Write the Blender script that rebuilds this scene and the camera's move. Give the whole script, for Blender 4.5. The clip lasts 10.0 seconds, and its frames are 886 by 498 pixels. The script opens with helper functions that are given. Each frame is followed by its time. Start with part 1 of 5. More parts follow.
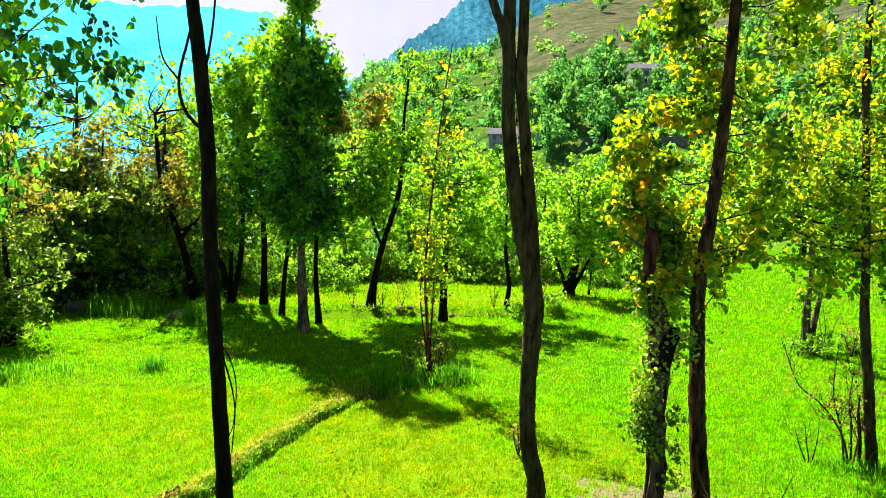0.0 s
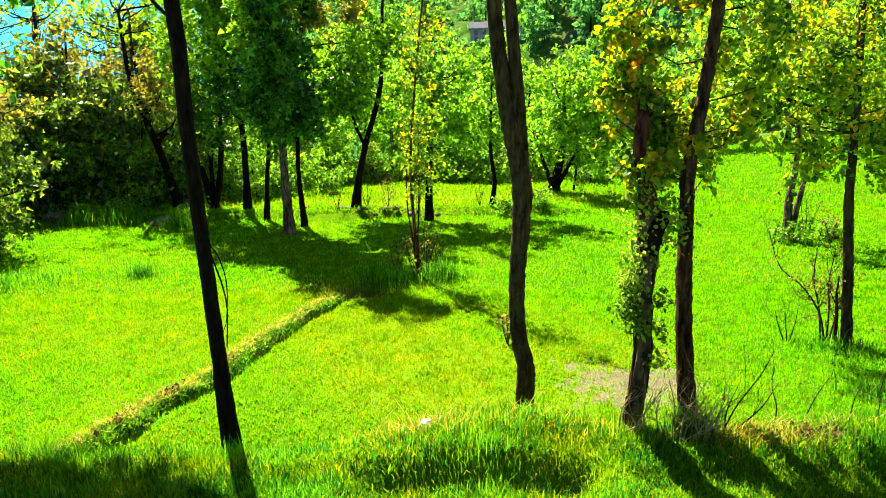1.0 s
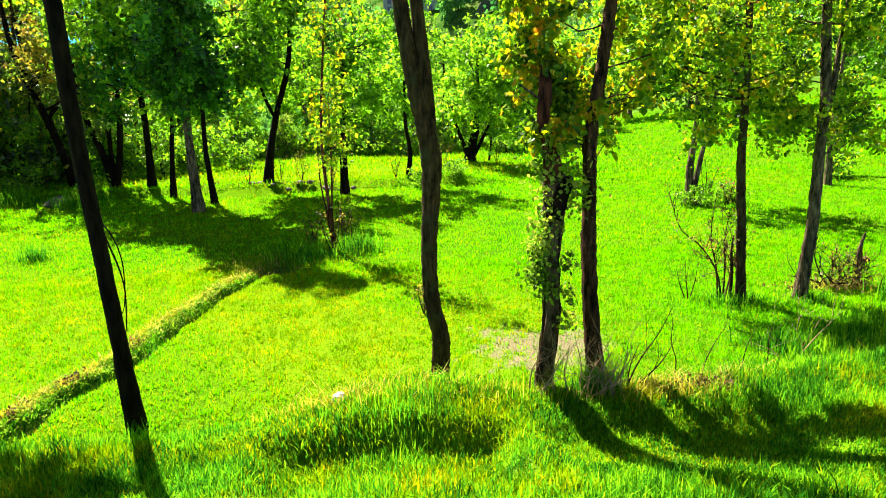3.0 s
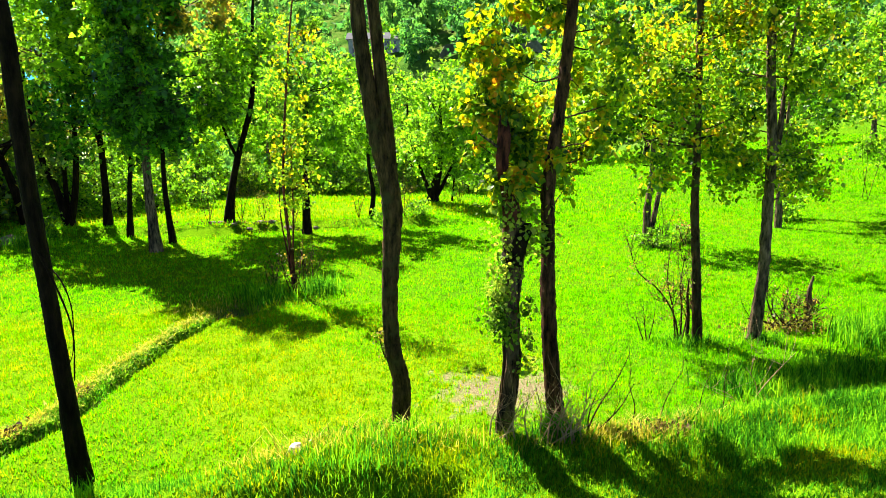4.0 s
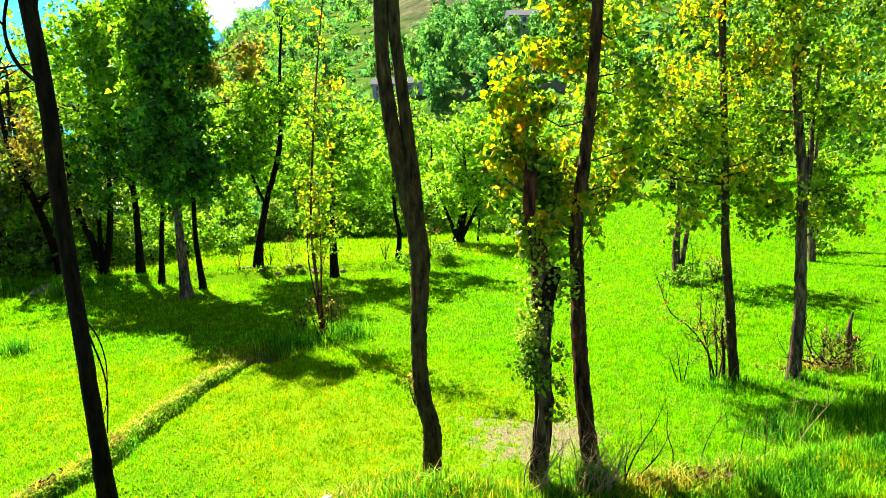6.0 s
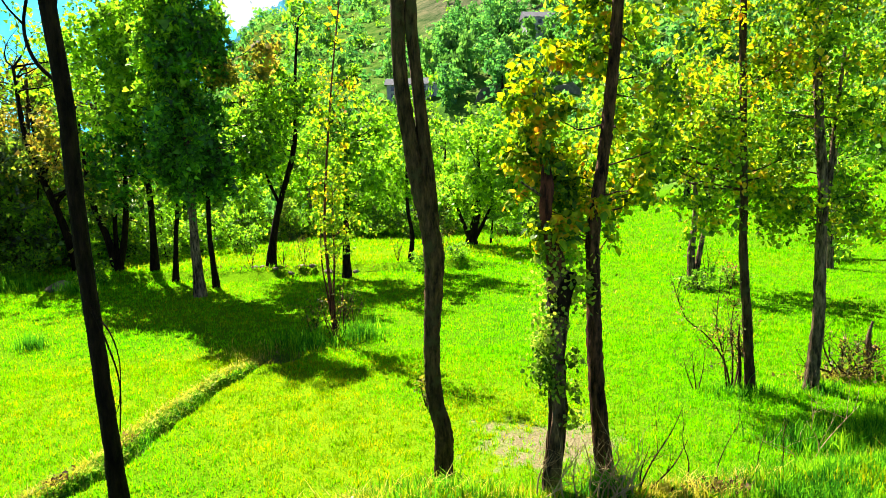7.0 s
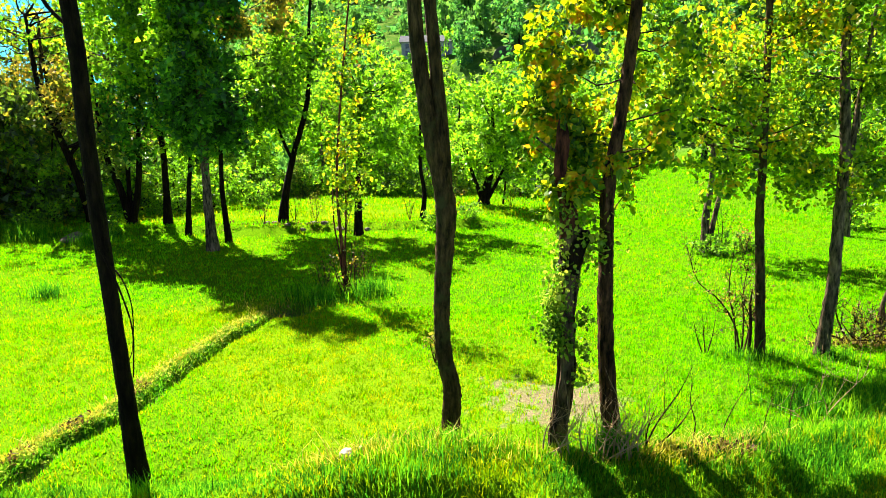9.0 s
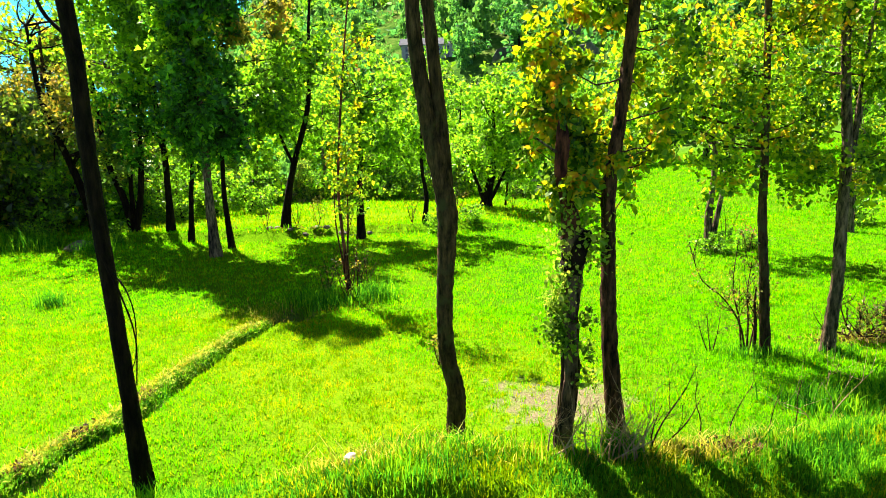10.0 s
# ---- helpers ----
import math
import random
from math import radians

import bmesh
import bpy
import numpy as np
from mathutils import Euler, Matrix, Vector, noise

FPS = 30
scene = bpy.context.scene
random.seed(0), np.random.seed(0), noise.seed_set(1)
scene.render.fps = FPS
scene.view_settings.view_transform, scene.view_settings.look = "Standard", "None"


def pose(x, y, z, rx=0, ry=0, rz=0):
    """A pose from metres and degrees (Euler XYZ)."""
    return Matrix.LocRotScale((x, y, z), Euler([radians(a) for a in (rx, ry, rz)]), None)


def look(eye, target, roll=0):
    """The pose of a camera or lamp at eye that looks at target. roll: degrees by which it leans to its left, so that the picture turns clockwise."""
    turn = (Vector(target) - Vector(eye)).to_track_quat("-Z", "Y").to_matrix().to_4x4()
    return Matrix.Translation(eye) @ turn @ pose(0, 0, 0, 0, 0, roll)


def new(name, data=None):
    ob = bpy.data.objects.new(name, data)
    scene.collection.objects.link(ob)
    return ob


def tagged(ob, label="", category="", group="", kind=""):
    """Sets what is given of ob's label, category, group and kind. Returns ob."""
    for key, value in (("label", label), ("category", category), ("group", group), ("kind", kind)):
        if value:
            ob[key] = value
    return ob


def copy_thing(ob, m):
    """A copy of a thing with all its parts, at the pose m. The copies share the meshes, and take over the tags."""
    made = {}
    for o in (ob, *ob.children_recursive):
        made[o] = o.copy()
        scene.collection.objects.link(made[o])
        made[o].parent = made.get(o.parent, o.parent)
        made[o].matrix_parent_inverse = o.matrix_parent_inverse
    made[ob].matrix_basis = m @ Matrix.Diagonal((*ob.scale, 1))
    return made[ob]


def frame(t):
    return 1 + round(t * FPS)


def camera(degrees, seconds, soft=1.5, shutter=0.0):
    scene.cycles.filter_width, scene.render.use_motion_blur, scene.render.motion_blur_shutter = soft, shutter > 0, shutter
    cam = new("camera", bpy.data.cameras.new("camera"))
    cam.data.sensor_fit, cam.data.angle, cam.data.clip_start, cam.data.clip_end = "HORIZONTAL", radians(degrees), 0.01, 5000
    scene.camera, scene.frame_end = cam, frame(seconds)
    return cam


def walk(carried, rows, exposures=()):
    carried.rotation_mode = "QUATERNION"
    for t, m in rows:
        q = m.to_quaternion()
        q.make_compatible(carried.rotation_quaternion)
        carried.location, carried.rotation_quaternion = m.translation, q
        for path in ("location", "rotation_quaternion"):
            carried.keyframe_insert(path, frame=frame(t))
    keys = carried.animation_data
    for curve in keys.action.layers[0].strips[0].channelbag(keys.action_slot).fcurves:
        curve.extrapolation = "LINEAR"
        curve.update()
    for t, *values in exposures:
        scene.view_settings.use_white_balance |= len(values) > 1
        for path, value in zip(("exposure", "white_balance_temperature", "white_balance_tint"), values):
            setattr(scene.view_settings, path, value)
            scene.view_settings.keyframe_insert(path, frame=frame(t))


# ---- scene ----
cam = camera(68.0, 10.0, soft=0.35)
PATH = [
    (0, (-0.026, 0.496, 3.426), (-0.066, 2.494, 3.33), 0.4),
    (0.5, (-0.068, 0.543, 3.366), (-0.085, 2.527, 3.111), -0.4),
    (1, (-0.061, 0.566, 3.31), (-0.056, 2.527, 2.919), -1.1),
    (1.5, (-0.044, 0.578, 3.292), (-0.023, 2.524, 2.832), -1.3),
    (2, (-0.019, 0.581, 3.275), (0.054, 2.517, 2.778), -1.2),
    (2.5, (0.015, 0.589, 3.266), (0.148, 2.523, 2.775), -1.3),
    (3, (0.05, 0.597, 3.272), (0.29, 2.524, 2.795), -1.5),
    (3.2, (0.073, 0.583, 3.29), (0.361, 2.508, 2.83), -1.3),
    (4.5, (0.085, 0.609, 3.351), (0.445, 2.55, 3.03), -0.8),
    (5, (0.086, 0.612, 3.365), (0.443, 2.556, 3.063), -1.0),
    (5.5, (0.074, 0.618, 3.391), (0.398, 2.572, 3.119), -1.7),
    (6.8, (0.061, 0.658, 3.409), (0.302, 2.631, 3.183), -2.2),
    (7, (0.051, 0.678, 3.416), (0.298, 2.648, 3.175), -1.6),
    (7.5, (0.02, 0.688, 3.408), (0.217, 2.661, 3.146), -0.5),
    (8, (0.016, 0.701, 3.378), (0.194, 2.667, 3.058), -0.3),
    (8.5, (0.05, 0.708, 3.358), (0.252, 2.667, 3.012), -0.1),
    (9, (0.052, 0.712, 3.355), (0.26, 2.669, 2.998), -0.5),
    (9.5, (0.056, 0.721, 3.354), (0.253, 2.678, 2.995), -0.8),
    (10, (0.07, 0.723, 3.355), (0.268, 2.682, 3.005), -1.5),
]
EXPOSURE = 2.44   # stops; white balance in kelvin and tint
walk(cam, [(t, look(eye, target, roll)) for t, eye, target, roll in PATH], [(0, EXPOSURE - 0.22, 7150, 19), (2, EXPOSURE, 7150, 19), (10, EXPOSURE, 7150, 19)])

# ---- world, sun, exposure ----
SUN_AZ, SUN_EL = -25.0, 48.5   # degrees to the right of +y, and above the horizon
to_sun = Vector((math.sin(radians(SUN_AZ)) * math.cos(radians(SUN_EL)),
                 math.cos(radians(SUN_AZ)) * math.cos(radians(SUN_EL)), math.sin(radians(SUN_EL))))
world = bpy.data.worlds.new("sky")
scene.world = world
world.use_nodes = True
wn, wl = world.node_tree.nodes, world.node_tree.links
sky = wn.new("ShaderNodeTexSky")
sky.sky_type = "NISHITA"
sky.sun_disc = False
sky.sun_elevation = radians(SUN_EL)
sky.sun_rotation = radians(SUN_AZ)
sky.dust_density = 0.6
sky.air_density = 0.32
sky.altitude = 2400
wl.new(sky.outputs[0], wn["Background"].inputs[0])
wn["Background"].inputs[1].default_value = 0.088
sun = new("sun", bpy.data.lights.new("sun", "SUN"))
sun.data.energy, sun.data.angle, sun.data.color = 4.5, radians(0.55), (1.0, 0.95, 0.86)
sun.matrix_world = look(to_sun * 60, (0, 0, 0))

# ---- materials ----


def material(name):
    m = bpy.data.materials.new(name)
    m.use_nodes = True
    m.node_tree.nodes.remove(m.node_tree.nodes["Principled BSDF"])
    return m, m.node_tree.nodes, m.node_tree.links, m.node_tree.nodes["Material Output"]


def ramp(nodes, stops, interpolation="LINEAR"):
    r = nodes.new("ShaderNodeValToRGB")
    r.color_ramp.interpolation = interpolation
    while len(r.color_ramp.elements) < len(stops):
        r.color_ramp.elements.new(0.5)
    for e, (p, c) in zip(r.color_ramp.elements, stops):
        e.position, e.color = p, (*c, 1)
    return r


def noise_node(nodes, links, scale, detail=4, coord="Object", stretch=(1, 1, 1), rough=0.6):
    tc, mp, n = nodes.new("ShaderNodeTexCoord"), nodes.new("ShaderNodeMapping"), nodes.new("ShaderNodeTexNoise")
    mp.inputs["Scale"].default_value = stretch
    links.new(tc.outputs[coord], mp.inputs[0])
    links.new(mp.outputs[0], n.inputs["Vector"])
    n.inputs["Scale"].default_value, n.inputs["Detail"].default_value, n.inputs["Roughness"].default_value = scale, detail, rough
    return n


def mix_colour(nodes, links, fac, a, b, mode="MIX"):
    mx = nodes.new("ShaderNodeMix")
    mx.data_type, mx.blend_type = "RGBA", mode
    for sock, v in ((mx.inputs[0], fac), (mx.inputs[6], a), (mx.inputs[7], b)):
        if isinstance(v, (int, float)):
            sock.default_value = v
        elif isinstance(v, tuple):
            sock.default_value = (*v, 1)
        else:
            links.new(v, sock)
    return mx.outputs[2]


def leaf_material(name, stops, through_gain=2.0, gloss=0.06, patch=0.5, patch_tint=(0.75, 1.0, 0.8), clear=0.5, rough=0.6, clump=1.3):
    """Thin plant tissue: light is scattered back and let through; each leaf has its own tint."""
    m, n, l, out = material(name)
    geo = n.new("ShaderNodeNewGeometry")
    r = ramp(n, stops)
    cluster = noise_node(n, l, clump, 2)
    spread = n.new("ShaderNodeMapRange")
    spread.inputs["From Min"].default_value, spread.inputs["From Max"].default_value = 0.3, 0.7
    l.new(cluster.outputs[0], spread.inputs["Value"])
    own = n.new("ShaderNodeMix")
    own.inputs[0].default_value = 0.5
    l.new(geo.outputs["Random Per Island"], own.inputs[2]), l.new(spread.outputs[0], own.inputs[3])
    wider = n.new("ShaderNodeMapRange")
    wider.inputs["From Min"].default_value, wider.inputs["From Max"].default_value = 0.2, 0.8
    l.new(own.outputs[0], wider.inputs["Value"])
    l.new(wider.outputs[0], r.inputs[0])
    big = noise_node(n, l, patch, 3)
    col = mix_colour(n, l, big.outputs[0], r.outputs[0], mix_colour(n, l, 1.0, r.outputs[0], patch_tint, "MULTIPLY"))
    dif, tra, glo = n.new("ShaderNodeBsdfDiffuse"), n.new("ShaderNodeBsdfTranslucent"), n.new("ShaderNodeBsdfGlossy")
    l.new(col, dif.inputs[0])
    l.new(mix_colour(n, l, 1.0, col, (through_gain, through_gain, through_gain * 0.7), "MULTIPLY"), tra.inputs[0])
    glo.inputs["Roughness"].default_value = rough
    a, b = n.new("ShaderNodeMixShader"), n.new("ShaderNodeMixShader")
    a.inputs[0].default_value, b.inputs[0].default_value = clear, gloss
    l.new(dif.outputs[0], a.inputs[1]), l.new(tra.outputs[0], a.inputs[2])
    l.new(a.outputs[0], b.inputs[1]), l.new(glo.outputs[0], b.inputs[2])
    l.new(b.outputs[0], out.inputs[0])
    return m


def bark_material(name, dark, light, scale=14.0, bump=0.6, moss=None):
    m, n, l, out = material(name)
    p = n.new("ShaderNodeBsdfPrincipled")
    fine = noise_node(n, l, scale, 8, stretch=(1, 1, 0.22), rough=0.7)
    broad = noise_node(n, l, 1.7, 3)
    c = ramp(n, [(0.38, dark), (0.5, tuple(0.6 * d + 0.4 * e for d, e in zip(dark, light))), (0.64, light)])
    l.new(fine.outputs[0], c.inputs[0])
    shade = ramp(n, [(0.3, (0.5, 0.48, 0.46)), (0.68, (1.3, 1.22, 1.1))])
    l.new(broad.outputs[0], shade.inputs[0])
    col = mix_colour(n, l, 1.0, c.outputs[0], shade.outputs[0], "MULTIPLY")
    if moss:
        spot = noise_node(n, l, 3.1, 5)
        f = ramp(n, [(0.52, (0, 0, 0)), (0.62, (1, 1, 1))])
        l.new(spot.outputs[0], f.inputs[0])
        col = mix_colour(n, l, f.outputs[0], col, moss)
    l.new(col, p.inputs["Base Color"])
    p.inputs["Roughness"].default_value = 0.9
    p.inputs["Specular IOR Level"].default_value = 0.08
    b = n.new("ShaderNodeBump")
    b.inputs["Strength"].default_value, b.inputs["Distance"].default_value = bump, 0.035
    l.new(fine.outputs[0], b.inputs["Height"])
    l.new(b.outputs[0], p.inputs["Normal"])
    l.new(p.outputs[0], out.inputs[0])
    return m


def rough_material(name, stops, scale=6.0, bump=0.4, rough=0.9, distance=0.03):
    m, n, l, out = material(name)
    p = n.new("ShaderNodeBsdfPrincipled")
    a, b2 = noise_node(n, l, scale, 7), noise_node(n, l, scale * 0.13, 3)
    c = ramp(n, stops)
    l.new(a.outputs[0], c.inputs[0])
    s = ramp(n, [(0.3, (0.7, 0.7, 0.7)), (0.7, (1.1, 1.1, 1.1))])
    l.new(b2.outputs[0], s.inputs[0])
    l.new(mix_colour(n, l, 1.0, c.outputs[0], s.outputs[0], "MULTIPLY"), p.inputs["Base Color"])
    p.inputs["Roughness"].default_value = rough
    bp = n.new("ShaderNodeBump")
    bp.inputs["Strength"].default_value, bp.inputs["Distance"].default_value = bump, distance
    l.new(a.outputs[0], bp.inputs["Height"])
    l.new(bp.outputs[0], p.inputs["Normal"])
    l.new(p.outputs[0], out.inputs[0])
    return m


def ground_material():
    """Turf, with dry and bare ground where the sheet's own attributes say so, and hillside scrub far off."""
    m, n, l, out = material("turf")
    p = n.new("ShaderNodeBsdfPrincipled")
    fine, mid = noise_node(n, l, 30.0, 6), noise_node(n, l, 0.45, 4)
    g = ramp(n, [(0.3, (0.013, 0.075, 0.003)), (0.7, (0.05, 0.2, 0.005))])
    l.new(fine.outputs[0], g.inputs[0])
    y = ramp(n, [(0.35, (0.0, 0.0, 0.0)), (0.7, (1, 1, 1))])
    l.new(mid.outputs[0], y.inputs[0])
    lush = mix_colour(n, l, 1.0, g.outputs[0], (1.7, 1.12, 0.8), "MULTIPLY")
    col = mix_colour(n, l, y.outputs[0], g.outputs[0], lush)

    def attribute(name):
        a = n.new("ShaderNodeAttribute")
        a.attribute_name = name
        return a.outputs["Fac"]

    straw = ramp(n, [(0.3, (0.05, 0.14, 0.003)), (0.7, (0.16, 0.29, 0.008))])
    l.new(fine.outputs[0], straw.inputs[0])
    col = mix_colour(n, l, attribute("dry"), col, straw.outputs[0])
    earth = ramp(n, [(0.3, (0.08, 0.075, 0.03)), (0.7, (0.21, 0.19, 0.11))])
    l.new(fine.outputs[0], earth.inputs[0])
    col = mix_colour(n, l, attribute("bare"), col, earth.outputs[0])
    # scrub and heath are greyed and blued: distance haze painted into the colour
    scrub_n = noise_node(n, l, 0.16, 8, rough=0.8)
    scrub = ramp(n, [(0.34, (0.012, 0.05, 0.008)), (0.5, (0.045, 0.12, 0.016)), (0.68, (0.14, 0.17, 0.045))])
    l.new(scrub_n.outputs[0], scrub.inputs[0])
    col = mix_colour(n, l, attribute("hill"), col, scrub.outputs[0])
    heath = ramp(n, [(0.38, (0.025, 0.055, 0.02)), (0.5, (0.075, 0.09, 0.045)), (0.64, (0.14, 0.13, 0.075))])
    l.new(scrub_n.outputs[0], heath.inputs[0])
    col = mix_colour(n, l, attribute("heath"), col, heath.outputs[0])
    l.new(col, p.inputs["Base Color"])
    p.inputs["Roughness"].default_value = 1.0
    p.inputs["Specular IOR Level"].default_value = 0.0
    b = n.new("ShaderNodeBump")
    b.inputs["Strength"].default_value, b.inputs["Distance"].default_value = 0.7, 0.05
    l.new(fine.outputs[0], b.inputs["Height"])
    l.new(b.outputs[0], p.inputs["Normal"])
    l.new(p.outputs[0], out.inputs[0])
    return m


def haze_glow_material(name, low, high, scale, glow):
    """A far mountainside or sky sheet; the bright air is painted as colour and glow."""
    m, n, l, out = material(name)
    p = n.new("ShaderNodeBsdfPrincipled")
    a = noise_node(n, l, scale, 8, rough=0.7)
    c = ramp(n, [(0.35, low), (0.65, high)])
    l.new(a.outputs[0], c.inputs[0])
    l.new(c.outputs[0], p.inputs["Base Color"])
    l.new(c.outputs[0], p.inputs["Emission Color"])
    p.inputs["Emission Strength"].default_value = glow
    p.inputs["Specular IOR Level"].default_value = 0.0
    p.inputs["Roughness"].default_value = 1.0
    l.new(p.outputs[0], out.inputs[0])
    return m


TURF = ground_material()
GRASS = leaf_material("grass_blade", [(0.0, (0.024, 0.19, 0.003)), (0.45, (0.062, 0.35, 0.004)), (1.0, (0.135, 0.49, 0.006))],
                      1.75, 0.0, 0.3, (1.3, 1.0, 0.9), 0.5, clump=3.0)
GRASS_YELLOW = leaf_material("yellowing_grass", [(0.0, (0.07, 0.19, 0.003)), (0.6, (0.2, 0.31, 0.004)), (1.0, (0.38, 0.36, 0.01))],
                             1.5, 0.0, 0.6, (0.9, 1.0, 0.8), 0.45, clump=2.0)
GRASS_LONG = leaf_material("long_grass", [(0.0, (0.006, 0.065, 0.006)), (0.5, (0.03, 0.22, 0.01)), (1.0, (0.16, 0.43, 0.012))],
                           1.7, 0.0, 0.8, (1.3, 1.0, 0.9), 0.5, clump=2.5)
STRAW = leaf_material("dry_straw", [(0.0, (0.18, 0.2, 0.01)), (0.5, (0.4, 0.36, 0.03)), (1.0, (0.6, 0.5, 0.1))],
                      1.6, 0.02, 1.5, (0.9, 0.95, 0.8), 0.45, clump=6.0)
LEAF_DEEP = leaf_material("leaf_deep_green", [(0.0, (0.01, 0.032, 0.007)), (0.5, (0.024, 0.13, 0.012)), (0.85, (0.06, 0.27, 0.015)), (1.0, (0.14, 0.38, 0.016))], 2.0, 0.02, clear=0.5, rough=0.4, clump=2.0)
LEAF_MID = leaf_material("leaf_green", [(0.0, (0.025, 0.05, 0.009)), (0.4, (0.08, 0.2, 0.012)), (0.78, (0.17, 0.39, 0.015)), (1.0, (0.36, 0.46, 0.018))], 2.0, 0.02, clump=2.2, rough=0.4, clear=0.56)
LEAF_FRESH = leaf_material("leaf_fresh_green", [(0.0, (0.032, 0.075, 0.009)), (0.45, (0.11, 0.27, 0.013)), (1.0, (0.29, 0.46, 0.018))], 2.0, 0.015, clump=1.8, rough=0.45, clear=0.56)
LEAF_GOLD = leaf_material("leaf_turning_yellow", [(0.0, (0.016, 0.06, 0.003)), (0.35, (0.09, 0.2, 0.005)), (0.62, (0.28, 0.33, 0.006)), (0.85, (0.52, 0.38, 0.01)), (1.0, (0.52, 0.2, 0.01))], 1.65, 0.015, clump=3.2, clear=0.6)
LEAF_OLIVE = leaf_material("leaf_olive_brown", [(0.0, (0.03, 0.05, 0.007)), (0.5, (0.16, 0.16, 0.018)), (1.0, (0.42, 0.25, 0.03))], 2.1, 0.03)
LEAF_DULL = leaf_material("leaf_dull_olive", [(0.0, (0.014, 0.024, 0.007)), (0.5, (0.055, 0.11, 0.013)), (0.85, (0.14, 0.24, 0.016)), (1.0, (0.34, 0.28, 0.03))], 2.6, 0.04, rough=0.36, clear=0.62)
LEAF_IVY = leaf_material("leaf_ivy", [(0.0, (0.03, 0.08, 0.006)), (0.5, (0.14, 0.24, 0.02)), (1.0, (0.42, 0.42, 0.06))], 1.8, 0.015, clear=0.5, rough=0.4)
LEAF_TURN = leaf_material("leaf_green_and_yellow", [(0.0, (0.018, 0.06, 0.006)), (0.4, (0.1, 0.22, 0.01)), (0.7, (0.25, 0.36, 0.012)), (0.9, (0.45, 0.42, 0.014)), (1.0, (0.48, 0.3, 0.016))], 1.75, 0.015, clump=2.6, rough=0.4, clear=0.56)
LITTER = leaf_material("leaf_litter", [(0.0, (0.05, 0.022, 0.012)), (0.6, (0.16, 0.085, 0.04)), (1.0, (0.32, 0.2, 0.1))], 1.0, 0.01)
# bluer than the near leaves, with the haze of distance painted in
LEAF_HILL = leaf_material("leaf_hillside_hazed", [(0.0, (0.014, 0.085, 0.026)), (0.5, (0.05, 0.2, 0.045)), (1.0, (0.14, 0.34, 0.05))], 2.0, 0.02, 0.05, clump=0.08)
LEAF_WILLOW = leaf_material("leaf_willow_grey_green", [(0.0, (0.05, 0.16, 0.03)), (0.5, (0.09, 0.24, 0.045)), (1.0, (0.15, 0.32, 0.06))], 1.7, 0.02, 0.05, clump=0.08)
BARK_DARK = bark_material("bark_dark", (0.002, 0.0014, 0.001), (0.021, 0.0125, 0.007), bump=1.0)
BARK_BROWN = bark_material("bark_brown", (0.014, 0.009, 0.005), (0.1, 0.062, 0.03), 20, 0.8, moss=(0.05, 0.045, 0.018))
BARK_RED = bark_material("bark_red_brown", (0.006, 0.003, 0.002), (0.13, 0.064, 0.034), 24, 1.0)
BARK_RUST = bark_material("bark_rust", (0.02, 0.008, 0.005), (0.22, 0.085, 0.045), 24, 1.0)
BARK_GREY = bark_material("bark_grey", (0.012, 0.009, 0.006), (0.24, 0.18, 0.115), 18, 1.0)
BARK_SNAG = bark_material("bark_peeling_grey", (0.008, 0.005, 0.004), (0.2, 0.13, 0.08), 18, 1.0, moss=(0.11, 0.08, 0.052))
BARK_PALE = bark_material("bark_pale", (0.24, 0.16, 0.08), (0.55, 0.42, 0.26), 16)
ROT = bark_material("rotten_red_wood", (0.02, 0.007, 0.005), (0.16, 0.05, 0.03), 22, 0.9)
STONE = rough_material("field_stone", [(0.3, (0.06, 0.045, 0.03)), (0.7, (0.2, 0.16, 0.11))], 9.0, 0.6)
BOULDER = rough_material("grey_boulder", [(0.3, (0.14, 0.12, 0.09)), (0.7, (0.34, 0.3, 0.24))], 9.0, 0.6)
PALE_STONE = rough_material("pale_stone", [(0.3, (0.45, 0.4, 0.33)), (0.7, (0.72, 0.66, 0.56))], 14.0, 0.4)
WALLSTONE = rough_material("terrace_stone", [(0.3, (0.04, 0.045, 0.03)), (0.7, (0.13, 0.13, 0.09))], 1.2, 0.6, distance=0.3)
PLASTER = rough_material("house_plaster", [(0.3, (0.22, 0.23, 0.24)), (0.7, (0.36, 0.37, 0.38))], 1.0, 0.2)
ROOFTIN = rough_material("tin_roof", [(0.3, (0.05, 0.065, 0.08)), (0.7, (0.1, 0.12, 0.14))], 0.8, 0.1, 1.0)
DARKGLASS = rough_material("window_dark", [(0.3, (0.02, 0.025, 0.03)), (0.7, (0.05, 0.055, 0.06))], 3.0, 0.0, 0.2)
# blue of the distance and brightness of the air are put into colour and emission
MOUNTAIN = haze_glow_material("mountain_painted_haze", (0.02, 0.3, 0.5), (0.05, 0.46, 0.68), 0.004, 0.55)
HAZE = haze_glow_material("glowing_sky_sheet", (0.7, 0.66, 0.72), (0.78, 0.74, 0.78), 0.0006, 0.17)
RIDGE = haze_glow_material("forest_ridge_hazed", (0.004, 0.06, 0.1), (0.035, 0.17, 0.22), 0.07, 0.5)
WEED = leaf_material("weed_leaf", [(0.0, (0.05, 0.16, 0.006)), (0.55, (0.17, 0.3, 0.02)), (1.0, (0.4, 0.43, 0.08))], 1.4, 0.01, clump=3.0)
BLOOM = leaf_material("rust_leaf", [(0.0, (0.3, 0.06, 0.02)), (1.0, (0.55, 0.2, 0.03))], 1.4, 0.05)

# ---- mesh helpers ----


